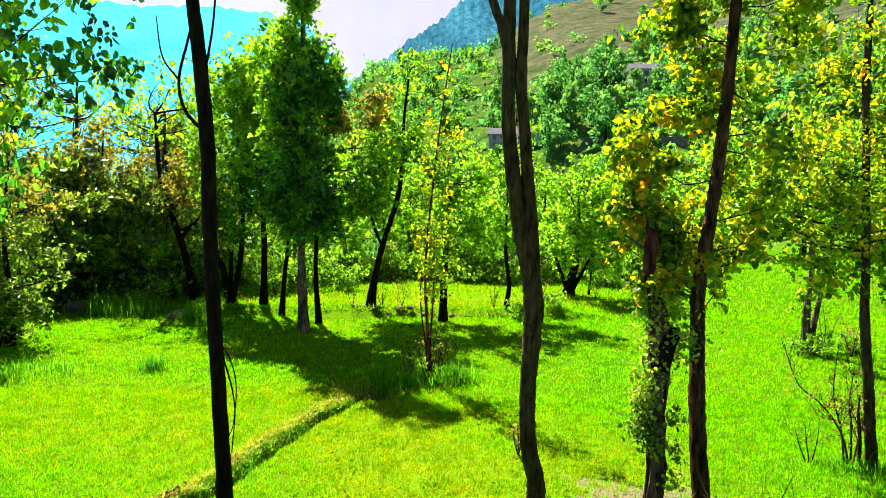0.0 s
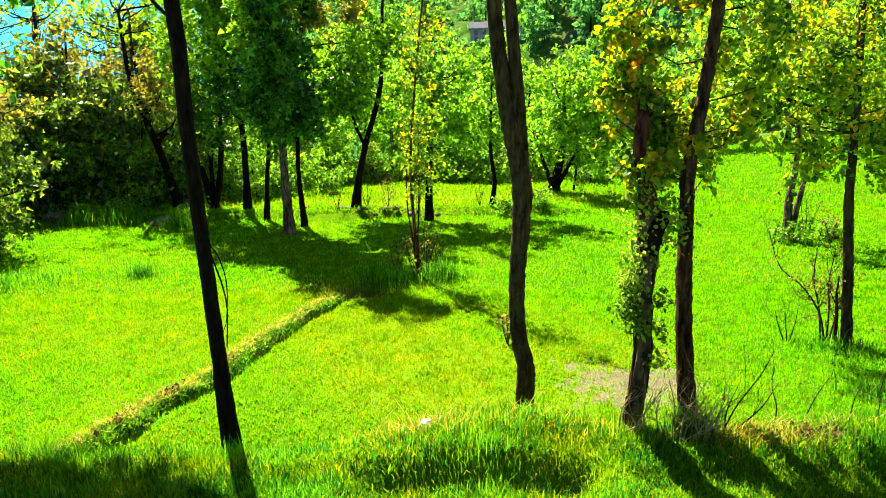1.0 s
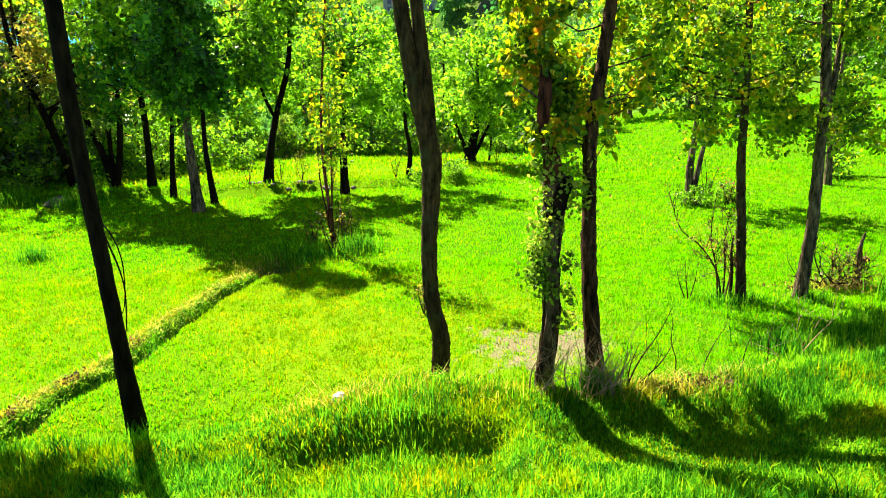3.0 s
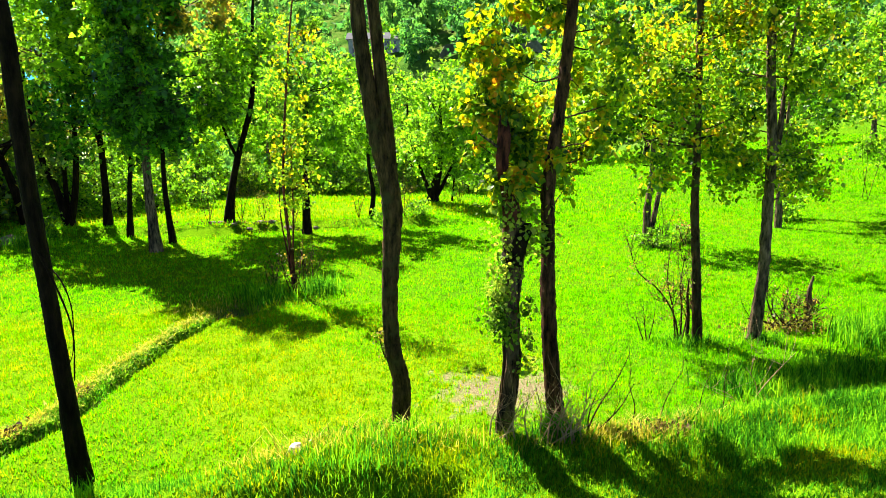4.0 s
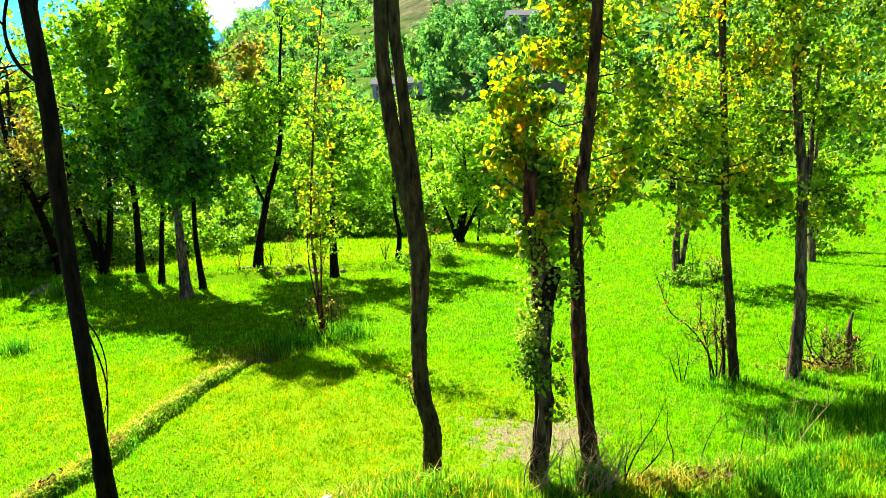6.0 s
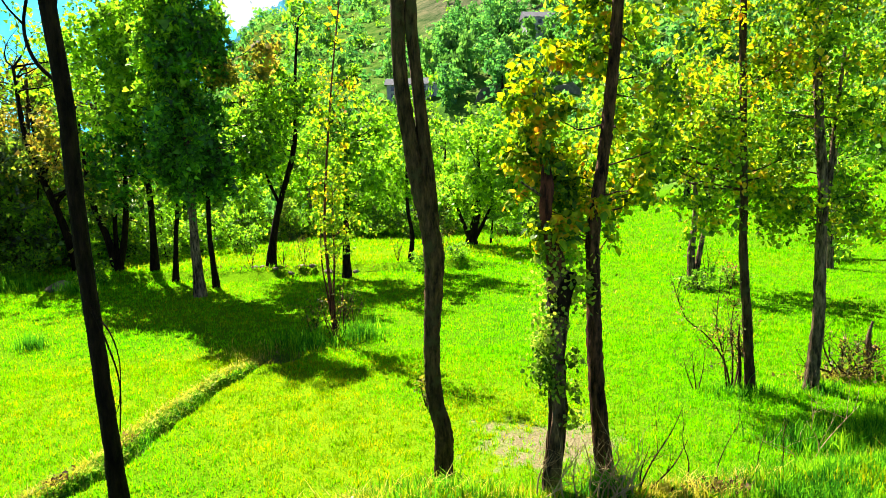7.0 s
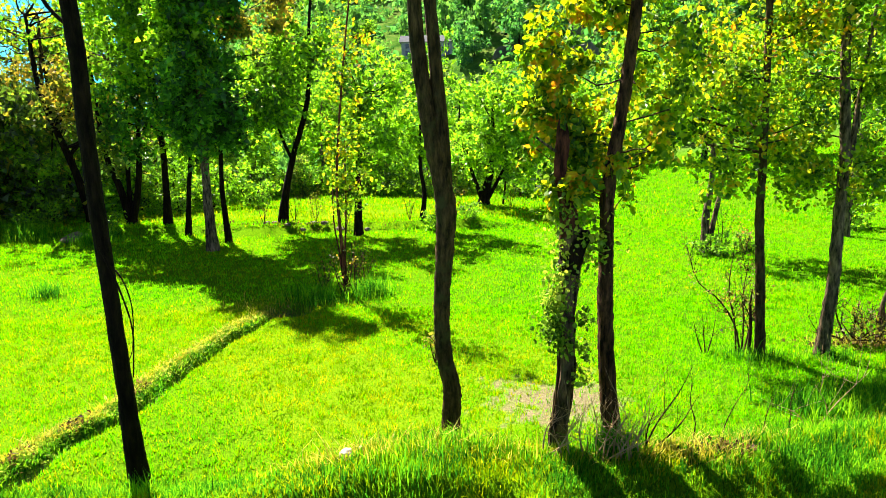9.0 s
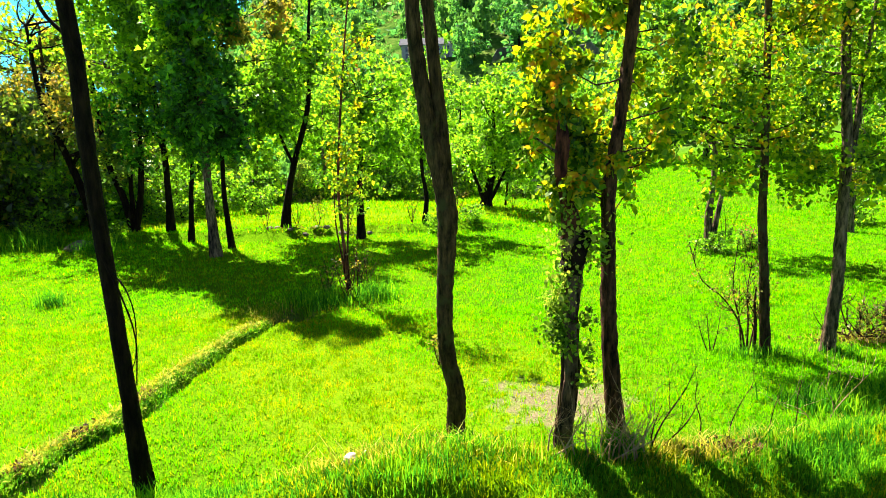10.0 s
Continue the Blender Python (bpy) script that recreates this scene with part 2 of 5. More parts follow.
def fast_mesh(name, verts, faces, material_, smooth=False):
    """A mesh from arrays; faces is (m, 3) or (m, 4)."""
    verts, faces = np.asarray(verts, np.float32), np.asarray(faces, np.int32)
    me = bpy.data.meshes.new(name)
    me.vertices.add(len(verts))
    me.vertices.foreach_set("co", verts.ravel())
    k = faces.shape[1]
    me.loops.add(faces.size)
    me.loops.foreach_set("vertex_index", faces.ravel())
    me.polygons.add(len(faces))
    me.polygons.foreach_set("loop_start", np.arange(0, faces.size, k, dtype=np.int32))
    me.polygons.foreach_set("use_smooth", np.full(len(faces), smooth))
    me.update(calc_edges=True)
    me.validate()
    me.materials.append(material_)
    return me


def part(name, me, parent, label=""):
    ob = new(name, me)
    ob.parent = parent
    return tagged(ob, label)


def thing(name, x, y, z, label, category, group="", kind=""):
    ob = new(name)
    ob.location = (x, y, z)
    return tagged(ob, label, category, group, kind)


def wave(x, y, seed, scale):
    """Smooth pseudo-noise between about -1 and 1 on arrays."""
    r = np.random.RandomState(seed)
    out = 0
    for k in range(5):
        a, f, p = r.uniform(0, 6.283), r.uniform(0.6, 1.9) / scale, r.uniform(0, 6.283)
        out = out + np.sin((x * np.cos(a) + y * np.sin(a)) * f * 6.283 / 2 + p)
    return out / 3.0


def step(a, b, v):
    t = np.clip((np.asarray(v, float) - a) / (b - a), 0, 1)
    return t * t * (3 - 2 * t)


def spline(points, count):
    """Catmull-Rom through the points."""
    p = np.asarray(points, float)
    p = np.vstack([2 * p[0] - p[1], p, 2 * p[-1] - p[-2]])
    s = np.linspace(0, len(p) - 3 - 1e-6, count)
    i, t = s.astype(int), (s % 1)[:, None]
    a, b, c, d = p[i], p[i + 1], p[i + 2], p[i + 3]
    return 0.5 * (2 * b + (c - a) * t + (2 * a - 5 * b + 4 * c - d) * t**2 + (3 * b - a - 3 * c + d) * t**3)


def tube(path, radii, sides=7, rough=0.0, rng=None, flare=0.0):
    """Vertices and quads of a tapering limb along the path, closed at the tip."""
    path = np.asarray(path, float)
    n = len(path)
    radii = np.interp(np.linspace(0, 1, n), np.linspace(0, 1, len(radii)), radii)
    if flare:
        radii = radii * (1 + flare * np.exp(-np.arange(n) / n * 14))
    tan = np.gradient(path, axis=0)
    tan /= np.linalg.norm(tan, axis=1)[:, None] + 1e-9
    side = np.cross(tan, (0.31, 0.95, 0.02))
    side /= np.linalg.norm(side, axis=1)[:, None] + 1e-9
    other = np.cross(tan, side)
    ang = np.linspace(0, 2 * np.pi, sides, endpoint=False)
    r = radii[:, None] * np.ones(sides)
    if rough and rng is not None:
        lobes = 1 + rough * 0.6 * np.sin(ang * 3 + rng.uniform(0, 6))[None] + rough * 0.5 * np.sin(ang * 2 + np.linspace(0, 9, n)[:, None])
        r = r * lobes * (1 + rough * rng.normal(0, 0.45, (n, sides)))
    v = path[:, None] + side[:, None] * (np.cos(ang) * r)[..., None] + other[:, None] * (np.sin(ang) * r)[..., None]
    v = v.reshape(-1, 3)
    i = np.arange(n - 1)[:, None] * sides
    j = np.arange(sides)[None]
    k = (j + 1) % sides
    f = np.stack([i + j, i + k, i + sides + k, i + sides + j], -1).reshape(-1, 4)
    cap = (n - 1) * sides
    v = np.vstack([v, path[-1] + tan[-1] * radii[-1] * 0.6])
    tip = len(v) - 1
    f = np.vstack([f, [[cap + a, cap + (a + 1) % sides, tip, tip] for a in range(0, sides)]])
    return v, f


def join(pieces):
    vs, fs, o = [], [], 0
    for v, f in pieces:
        vs.append(v), fs.append(np.asarray(f) + o)
        o += len(v)
    return np.vstack(vs), np.vstack(fs)


def tube_mesh(name, pieces, material_):
    v, f = join(pieces)
    me = bpy.data.meshes.new(name)
    faces = [tuple(dict.fromkeys(q)) for q in f.tolist()]
    me.from_pydata(v.tolist(), [], faces)
    me.polygons.foreach_set("use_smooth", np.ones(len(me.polygons), bool))
    me.update()
    me.materials.append(material_)
    return me


def leaves(centres, size, rng, droop=0.35, fine=False, wide=0.34, spread=0.3, small=False):
    """Vertices and faces of folded leaves, one for each centre."""
    n = len(centres)
    d = rng.normal(size=(n, 3))
    d /= np.linalg.norm(d, axis=1)[:, None]
    d[:, 2] -= droop
    d /= np.linalg.norm(d, axis=1)[:, None]
    s = np.cross(d, rng.normal(size=(n, 3)))
    s /= np.linalg.norm(s, axis=1)[:, None] + 1e-9
    up = np.cross(d, s)
    L = (size * np.exp(rng.normal(0, spread, n)))[:, None]
    c = np.asarray(centres)
    if small:
        v = np.stack([c + s * L * 0.46, c - s * L * 0.38, c + d * L], 1).reshape(-1, 3)
        f = np.arange(3 * n).reshape(-1, 3)
    elif fine:
        q = [c, c + d * L * 0.3 + s * L * wide + up * L * 0.07, c + d * L * 0.68 + s * L * wide * 0.72 + up * L * 0.09, c + d * L,
             c + d * L * 0.68 - s * L * wide * 0.72 + up * L * 0.09, c + d * L * 0.3 - s * L * wide + up * L * 0.07]
        v = np.stack(q, 1).reshape(-1, 3)
        b = np.arange(n)[:, None] * 6
        f = np.concatenate([b + [0, 1, 2, 3], b + [0, 3, 4, 5]])
    else:
        q = [c, c + d * L * 0.45 + s * L * wide + up * L * 0.09, c + d * L, c + d * L * 0.45 - s * L * wide + up * L * 0.09]
        v = np.stack(q, 1).reshape(-1, 3)
        b = np.arange(n)[:, None] * 4
        f = np.concatenate([b + [0, 1, 2], b + [0, 2, 3]])
    return v, f


def clumps(rng, centre, radii, count, hollow=0.35, lower=1.0):
    """Centres of leaf clumps in an uneven egg-shaped crown."""
    u = rng.normal(size=(count, 3))
    u /= np.linalg.norm(u, axis=1)[:, None]
    r = (hollow**3 + (1 - hollow**3) * rng.rand(count)) ** (1 / 3)
    a = np.arctan2(u[:, 1], u[:, 0])
    lump = 1 + 0.22 * np.sin(3 * a + rng.uniform(0, 6)) * np.cos(4 * u[:, 2] + rng.uniform(0, 6)) + rng.normal(0, 0.1, count)
    p = u * (r * lump)[:, None]
    if count >= 40:
        boughs = max(6, count // 11)
        w = rng.normal(size=(boughs, 3))
        w *= (rng.uniform(0.45, 0.95, boughs) / np.linalg.norm(w, axis=1))[:, None]
        most = rng.rand(count) < 0.78
        p[most] = (w[rng.randint(0, boughs, count)] + rng.normal(0, 0.17, (count, 3)) * np.array([1, 1, 0.8]))[most]
    p[:, 2] = np.where(p[:, 2] < 0, p[:, 2] * lower, p[:, 2])
    return np.asarray(centre) + p * np.asarray(radii)


def around(rng, centres, each, radius, flat=0.8):
    c = np.repeat(centres, each, axis=0)
    return c + rng.normal(0, 1, c.shape) * np.array([radius, radius, radius * flat])


def sprays(rng, centres, each, radius):
    """Leaf places along short hanging twigs: uneven sprays with gaps between them."""
    n = len(centres)
    total = n * each
    i = np.repeat(np.arange(n), np.maximum(2, np.round(each * rng.uniform(0.45, 1.55, n))).astype(int))[:total]
    d = rng.normal(size=(n * 3, 3)) * np.array([1, 1, 0.7]) - np.array([0, 0, 0.35])
    d /= np.linalg.norm(d, axis=1)[:, None]
    own = d[i * 3 + rng.randint(0, 3, len(i))]
    t = rng.uniform(-0.5, 2.1, len(i))[:, None]
    return centres[i] + own * t * radius + rng.normal(0, 0.3 * radius, (len(i), 3))


def limb_path(rng, a, b, bend=0.12, count=6):
    a, b = np.asarray(a, float), np.asarray(b, float)
    L = np.linalg.norm(b - a)
    t = np.linspace(0, 1, count)[:, None]
    sag = rng.normal(0, bend * L, 3)
    sag[2] = -abs(sag[2]) * 0.8
    p = a + (b - a) * t + sag * np.sin(np.pi * t)
    return p + rng.normal(0, 0.015 * L, p.shape) * (t > 0) * (t < 1)


# ---- the lie of the land ----
DITCH = np.array([(-1.35, 13.35), (-1.62, 13.05), (-2.12, 12.0), (-2.47, 10.9), (-2.74, 10.0), (-2.94, 8.95), (-3.22, 8.22), (-3.42, 7.65), (-3.64, 6.95), (-3.9, 6.2)])


def ditch_side(x, y):
    """Signed distance to the ditch line: positive on its right, and how far along it."""
    best, sgn = np.full(np.shape(x), 99.0), np.zeros(np.shape(x))
    for a, b in zip(DITCH[:-1], DITCH[1:]):
        d = b - a
        t = np.clip(((x - a[0]) * d[0] + (y - a[1]) * d[1]) / (d @ d), 0, 1)
        px, py = x - a[0] - t * d[0], y - a[1] - t * d[1]
        q = np.hypot(px, py)
        side = np.sign(px * -d[1] + py * d[0])
        sgn = np.where(q < best, side, sgn)
        best = np.minimum(q, best)
    return best * sgn


def hill_part(x, y):
    r, az = np.hypot(x, y), np.degrees(np.arctan2(x, np.maximum(y, 1e-3)))
    s = x * 0.5 + y * 0.866
    reach = step(-19, -6, az) * (y > 0)
    h = 0.43 * np.maximum(0, s - 95) * reach * step(95, 140, s)
    cap = (110 + 90 * step(2, 14, az)) * reach
    h = np.minimum(h, cap + 0.1 * np.maximum(h - cap, 0))
    h = h + 2.2 * wave(x, y, 5, 60) * step(110, 200, s) * reach
    f = h / 4.5
    stepped = (np.floor(f) + step(0.0, 0.25, f - np.floor(f))) * 4.5
    w = step(0, 3, h) * (1 - step(30, 46, h))
    return h * (1 - w) + stepped * w


def land(x, y):
    x, y = np.asarray(x, float), np.asarray(y, float)
    near = step(-40, -12, x) * (1 - step(14, 40, x))
    mound = np.exp(-(((x - 0.45) / np.where(x < 0.45, 1.45, 0.8)) ** 2))
    bank = 0.63 + 0.24 * mound + 0.22 * np.clip(5.3 - y, 0, 5.0)
    bank = bank - 0.3 * mound * np.clip((5.3 - y) / 3.5, 0, 1)
    crest = 5.84 + 0.1 * wave(x, y * 0, 3, 5)
    z = bank * (1 - step(-0.22, 0.95, y - crest))
    z = z * (0.35 + 0.65 * near)
    z = z + 0.07 * wave(x, y, 11, 3.4) * (1 - step(7, 9, y)) + 0.05 * wave(x, y, 12, 6.5)
    rise = np.maximum(0, x - 12)
    z = z + 0.085 * rise * step(8, 24, y) * (1 - step(40, 90, rise)) * step(12, 20, x)
    d = ditch_side(x, y)
    z = z - (0.17 + 0.07 * wave(x, y, 10, 0.5)) * np.exp(-((d - 0.07 + 0.05 * wave(x, y, 13, 0.8)) / 0.085) ** 2) + 0.025 * np.exp(-((d + 0.2) / 0.13) ** 2) * (1 + 0.6 * wave(x, y, 9, 0.9))
    edge = 22.75 + 0.2 * wave(x, y * 0, 7, 3.0)
    z = z + 0.3 * step(0, 0.22, y - edge) * step(-14, -8, x) * (1 - step(3.0, 6.5, x)) * (1 - step(26, 34, y))
    lip = 5.42 - 0.26 * np.exp(-(((x - 0.65) / 0.55) ** 2)) + 0.09 * wave(x, y * 0, 8, 1.1)
    window = step(-0.95, -0.55, x) * (1 - step(0.85, 1.2, x)) + 0.5 * step(1.2, 1.5, x) * (1 - step(3.4, 3.9, x))
    z = z - 0.27 * window * (1 - step(-0.26, 0.0, y - lip)) * step(3.6, 4.9, y)
    z = z - 0.42 * np.exp(-(((x + 1.6) / 0.32) ** 2 + ((y - 12.95) / 0.3) ** 2))
    z = z - 6.0 * step(48, 95, y) * (1 - step(5, 60, x)) + hill_part(x, y)
    return z


def spread_axis(lo, fine_lo, fine_hi, hi, d, growth=1.09):
    a = list(np.arange(fine_lo, fine_hi + d / 2, d))
    s, v = d, fine_hi
    while v < hi:
        s *= growth
        v += s
        a.append(v)
    s, v = d, fine_lo
    while v > lo:
        s *= growth
        v -= s
        a.insert(0, v)
    return np.array(a)


def dryness(x, y):
    d = ditch_side(x, y)
    v = (0.3 + 0.7 * wave(x, y, 25, 0.45)) * np.exp(-((d + 0.2 + 0.08 * wave(x, y, 30, 0.7)) / 0.14) ** 2)
    v = v + 1.0 * np.exp(-(((x + 0.1) / 2.6) ** 2 + ((y - 10.0) / 2.4) ** 2)) * (0.75 + 0.5 * wave(x, y, 21, 1.6))
    v = v + 0.7 * np.exp(-(((x - 1.0) / 1.7) ** 2 + ((y - 5.75) / 0.32) ** 2)) * (1 + wave(x, y, 27, 0.7))
    v = v + 0.6 * np.exp(-(((x + 2.3) / 0.9) ** 2 + ((y - 13.0) / 0.6) ** 2))
    v = v + 0.9 * np.exp(-(((x + 1.0) / 5.0) ** 2 + ((y - 24.6) / 1.3) ** 2))
    v = v + 0.6 * np.exp(-(((x - 4.9) / 0.9) ** 2 + ((y - 6.6) / 0.35) ** 2))
    v = v + 0.3 * np.clip(wave(x, y, 23, 5.5), 0, 1) * (1 - step(20, 40, y))
    v = v + 0.5 * (1 - step(-3.0, 1.5, x)) * step(9, 11, y) * (1 - step(12.5, 14.5, y)) * (0.8 + 0.4 * wave(x, y, 26, 2.5))
    v = v + 0.5 * step(23.5, 26, y) * (1 - step(33, 38, y)) * step(-12, -8, x) * (1 - step(4, 10, x))
    v = v + 0.5 * np.clip(wave(x, y, 24, 1.6), 0, 1) * (1 - step(4.6, 5.4, y))
    v = v + 0.16 + 0.1 * wave(x, y, 39, 2.2) + (0.12 + 0.16 * wave(x, y, 29, 3.0)) * (1 - step(0.5, 4.0, x + 0.15 * (y - 8))) * step(6, 8, y) * (1 - step(24, 30, y))
    return np.clip(v, 0, 1)


def bareness(x, y):
    e = np.hypot((x - 2.2) / 0.85, (y - 8.3) / 0.72) + 0.35 * wave(x, y, 31, 0.6) + 0.4 * wave(x, y, 32, 0.17)
    v = 1 - step(0.55, 1.15, e)
    d = ditch_side(x, y)
    v = v + 0.6 * np.exp(-(((x + 3.42) / 0.2) ** 2 + ((y - 8.25) / 0.3) ** 2))
    v = v + 0.5 * np.exp(-((d - 0.08) / 0.06) ** 2)
    v = v + 1.2 * np.exp(-(((x + 1.6) / 0.34) ** 2 + ((y - 12.9) / 0.32) ** 2))
    v = v + 0.12 * step(0.55, 1.0, wave(x, y, 33, 0.55) + 0.5 * wave(x, y, 34, 2.2)) * (1 - step(4.4, 5.2, y)) * step(1.8, 2.6, y)
    return np.clip(v, 0, 1)


gx, gy = spread_axis(-2600, -5, 4.2, 2600, 0.085, 1.065), spread_axis(-300, 2.6, 14, 2600, 0.1, 1.075)
XX, YY = np.meshgrid(gx, gy)
gv = np.stack([XX.ravel(), YY.ravel(), land(XX, YY).ravel()], 1)
ii = (np.arange(len(gy) - 1)[:, None] * len(gx) + np.arange(len(gx) - 1)[None]).ravel()
ground_mesh = fast_mesh("ground", gv, np.stack([ii, ii + 1, ii + 1 + len(gx), ii + len(gx)], 1), TURF, True)
for key, values in (("dry", dryness(XX, YY)), ("bare", bareness(XX, YY)), ("hill", step(62, 100, YY * 0.866 + XX * 0.5)), ("heath", step(42, 62, land(XX, YY) + 8 * wave(XX, YY, 36, 40)) * step(1, 7, np.degrees(np.arctan2(XX, np.maximum(YY, 1e-3)))))):
    ground_mesh.attributes.new(key, "FLOAT", "POINT").data.foreach_set("value", values.ravel().astype(np.float32))
tagged(new("ground", ground_mesh), "bright green grassy field with a bank, dry patches and a shallow ditch", "ground", kind="structure")


def gz(x, y):
    return float(land(x, y))


def far_range(name, material_, az0, az1, dist, crest, seed, label, rows=14, cols=160, rough=0.03):
    """A mountain flank that rises to its crest line; crest gives degrees of height by azimuth."""
    r = np.random.RandomState(seed)
    az = np.linspace(az0, az1, cols)
    el = np.interp(az, [c[0] for c in crest], [c[1] for c in crest]) + rough * 12 * np.convolve(r.normal(0, 1, cols + 8), np.ones(9) / 9, "valid")
    el = el + rough * 3 * r.normal(0, 1, cols)
    v = []
    for k in range(rows):
        f = k / (rows - 1)
        d = dist * (0.8 + 0.35 * f) * (1 + 0.03 * np.sin(az * 0.9 + k))
        z = d * np.tan(np.radians(el * f**0.8)) - 40 * (1 - f)
        v.append(np.stack([d * np.sin(np.radians(az)), d * np.cos(np.radians(az)), z], 1))
    v = np.vstack(v)
    i = (np.arange(rows - 1)[:, None] * cols + np.arange(cols - 1)[None]).ravel()
    me = fast_mesh(name, v, np.stack([i, i + 1, i + 1 + cols, i + cols], 1), material_, True)
    return tagged(new(name, me), label, "mountain", kind="structure")


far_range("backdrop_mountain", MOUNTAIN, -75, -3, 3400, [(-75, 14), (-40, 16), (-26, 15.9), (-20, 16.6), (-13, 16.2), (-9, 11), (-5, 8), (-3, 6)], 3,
          "distant mountain flank under a pale sky, blue haze painted on with a glow")
# glowing sheet added to whiten the sky; no mountain stands there
far_range("backdrop_haze", HAZE, -85, 75, 4200, [(-85, 26), (75, 26)], 6, "glowing white sheet standing in for hazy sky behind the mountains", rows=6, cols=60)
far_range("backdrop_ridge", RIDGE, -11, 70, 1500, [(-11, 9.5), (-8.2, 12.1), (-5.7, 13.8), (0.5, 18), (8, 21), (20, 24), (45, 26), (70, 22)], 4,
          "forested ridge far behind the hillside, dark blue-green with painted haze and glow", rough=0.035, cols=420)

# ---- trees ----


def tree(name, x, y, label, category="tree", trunk=None, radii=(0.1, 0.04), crowns=(), leaf=None, leaf_size=0.08, limbs=8, bark=None,
         group="", seed=1, fine=False, droop=0.35, sides=8, extra=(), limb_r=0.02, twigs=0, wide=0.34, rough=0.08, flare=0.5, rings=5):
    """trunk: (dx, dy, z) from the foot up; crowns: (centre from the foot, radii, clumps, leaves each, clump radius);
    extra: further stems as (points, radii)."""
    rng = np.random.RandomState(seed)
    root = thing(name, x, y, gz(x, y), label, category, group)
    stem = spline(trunk, max(10, rings * len(trunk)))
    stem[0, 2] -= 0.12
    part("trunk", tube_mesh(name + "_trunk", [tube(stem, radii, sides, rough, rng, flare)], bark), root)
    stems = [(stem, radii)]
    for pts, rr in extra:
        s = spline(pts, max(8, 4 * len(pts)))
        part("stem", tube_mesh(name + "_stem", [tube(s, rr, max(5, sides - 2), rough, rng)], bark), root)
        stems.append((s, rr))
    all_stem = np.vstack([s for s, _ in stems])
    near = leaf_size < 0.115 or leaf_size > 0.5
    all_c, all_leaf = [], {}
    for centre, size, count, each, spread, *own in crowns:
        c = clumps(rng, centre, size, count)
        c[:, 2] = np.maximum(c[:, 2], 0.25)
        all_c.append(c)
        all_leaf.setdefault(own[0] if own else leaf, []).append(sprays(rng, c, each if near else round(each * 1.1), spread))
    if all_c:
        c = np.vstack(all_c)
        pick = c[rng.permutation(len(c))[:limbs]]
        for k, q in enumerate(pick):
            lower = all_stem[all_stem[:, 2] < q[2] - 0.15 * np.abs(q[:2]).sum() + 0.05]
            if len(lower) == 0:
                continue
            a = lower[np.argmin(np.linalg.norm(lower - (q - np.array([0, 0, 0.35 * np.linalg.norm(q[:2] - lower[-1][:2])])), axis=1))]
            p = limb_path(rng, a, q)
            L = np.linalg.norm(q - a)
            pieces = [tube(p, (limb_r * (0.6 + 0.4 * L), 0.004), 5)]
            for _ in range(twigs):
                s0 = p[rng.randint(2, len(p))]
                e = s0 + rng.normal(0, 0.35, 3) * (0.4 + 0.3 * L) + np.array([0, 0, 0.12])
                pieces.append(tube(limb_path(rng, s0, e, 0.1, 4), (limb_r * 0.3, 0.002), 3))
            part("branch", tube_mesh(name + "_branch", pieces, bark), root)
        for look_, places in all_leaf.items():
            v, f = leaves(np.vstack(places), leaf_size * (1.0 if near else 1.0), rng, droop, fine, wide, small=not near)
            part("crown", fast_mesh(name + "_crown", v, f, look_), root)
    return root


def up(pts, x0, y0=0.0):
    """Trunk points given as (x, z) in the upright plane of the foot, made relative to it."""
    return [(px - x0, y0, pz) for px, pz in pts]


# the dark slender leaning tree
z0 = gz(-2.28, 6.9)
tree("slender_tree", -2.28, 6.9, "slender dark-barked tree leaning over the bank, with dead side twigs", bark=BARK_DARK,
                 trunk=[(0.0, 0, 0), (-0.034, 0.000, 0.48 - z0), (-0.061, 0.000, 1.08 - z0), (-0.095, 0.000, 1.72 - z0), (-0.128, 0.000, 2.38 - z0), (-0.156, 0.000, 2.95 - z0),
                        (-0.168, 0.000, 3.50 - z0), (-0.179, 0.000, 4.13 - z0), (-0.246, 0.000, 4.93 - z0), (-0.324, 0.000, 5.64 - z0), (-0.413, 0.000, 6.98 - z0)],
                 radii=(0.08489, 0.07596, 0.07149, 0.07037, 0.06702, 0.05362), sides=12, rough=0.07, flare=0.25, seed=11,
                 extra=[([(-0.179, 0.000, 4.21 - z0), (-0.402, 0.022, 4.45 - z0), (-0.469, 0.034, 4.75 - z0), (-0.369, 0.022, 5.14 - z0), (-0.268, 0.000, 5.53 - z0), (-0.223, 0.000, 6.42 - z0)], (0.01899, 0.0134, 0.008936)),
                        ([(-0.190, 0.000, 4.86 - z0), (-0.112, 0.000, 5.31 - z0), (-0.045, 0.000, 6.09 - z0)], (0.0134, 0.006702)),
                        ([(-0.134, -0.067, 2.35 - z0), (0.022, -0.112, 1.96 - z0), (0.112, -0.134, 1.57 - z0), (0.078, -0.134, 1.12 - z0)], (0.01005, 0.005585)),
                        ([(-0.112, -0.067, 2.24 - z0), (0.056, -0.134, 2.07 - z0), (0.134, -0.156, 1.79 - z0), (0.089, -0.112, 1.40 - z0), (0.022, -0.112, 1.23 - z0)], (0.007819, 0.003351)),
                        ([(-0.469, 0.034, 4.75 - z0), (-0.614, 0.000, 4.97 - z0), (-0.670, 0.000, 5.36 - z0)], (0.01005, 0.004468))])

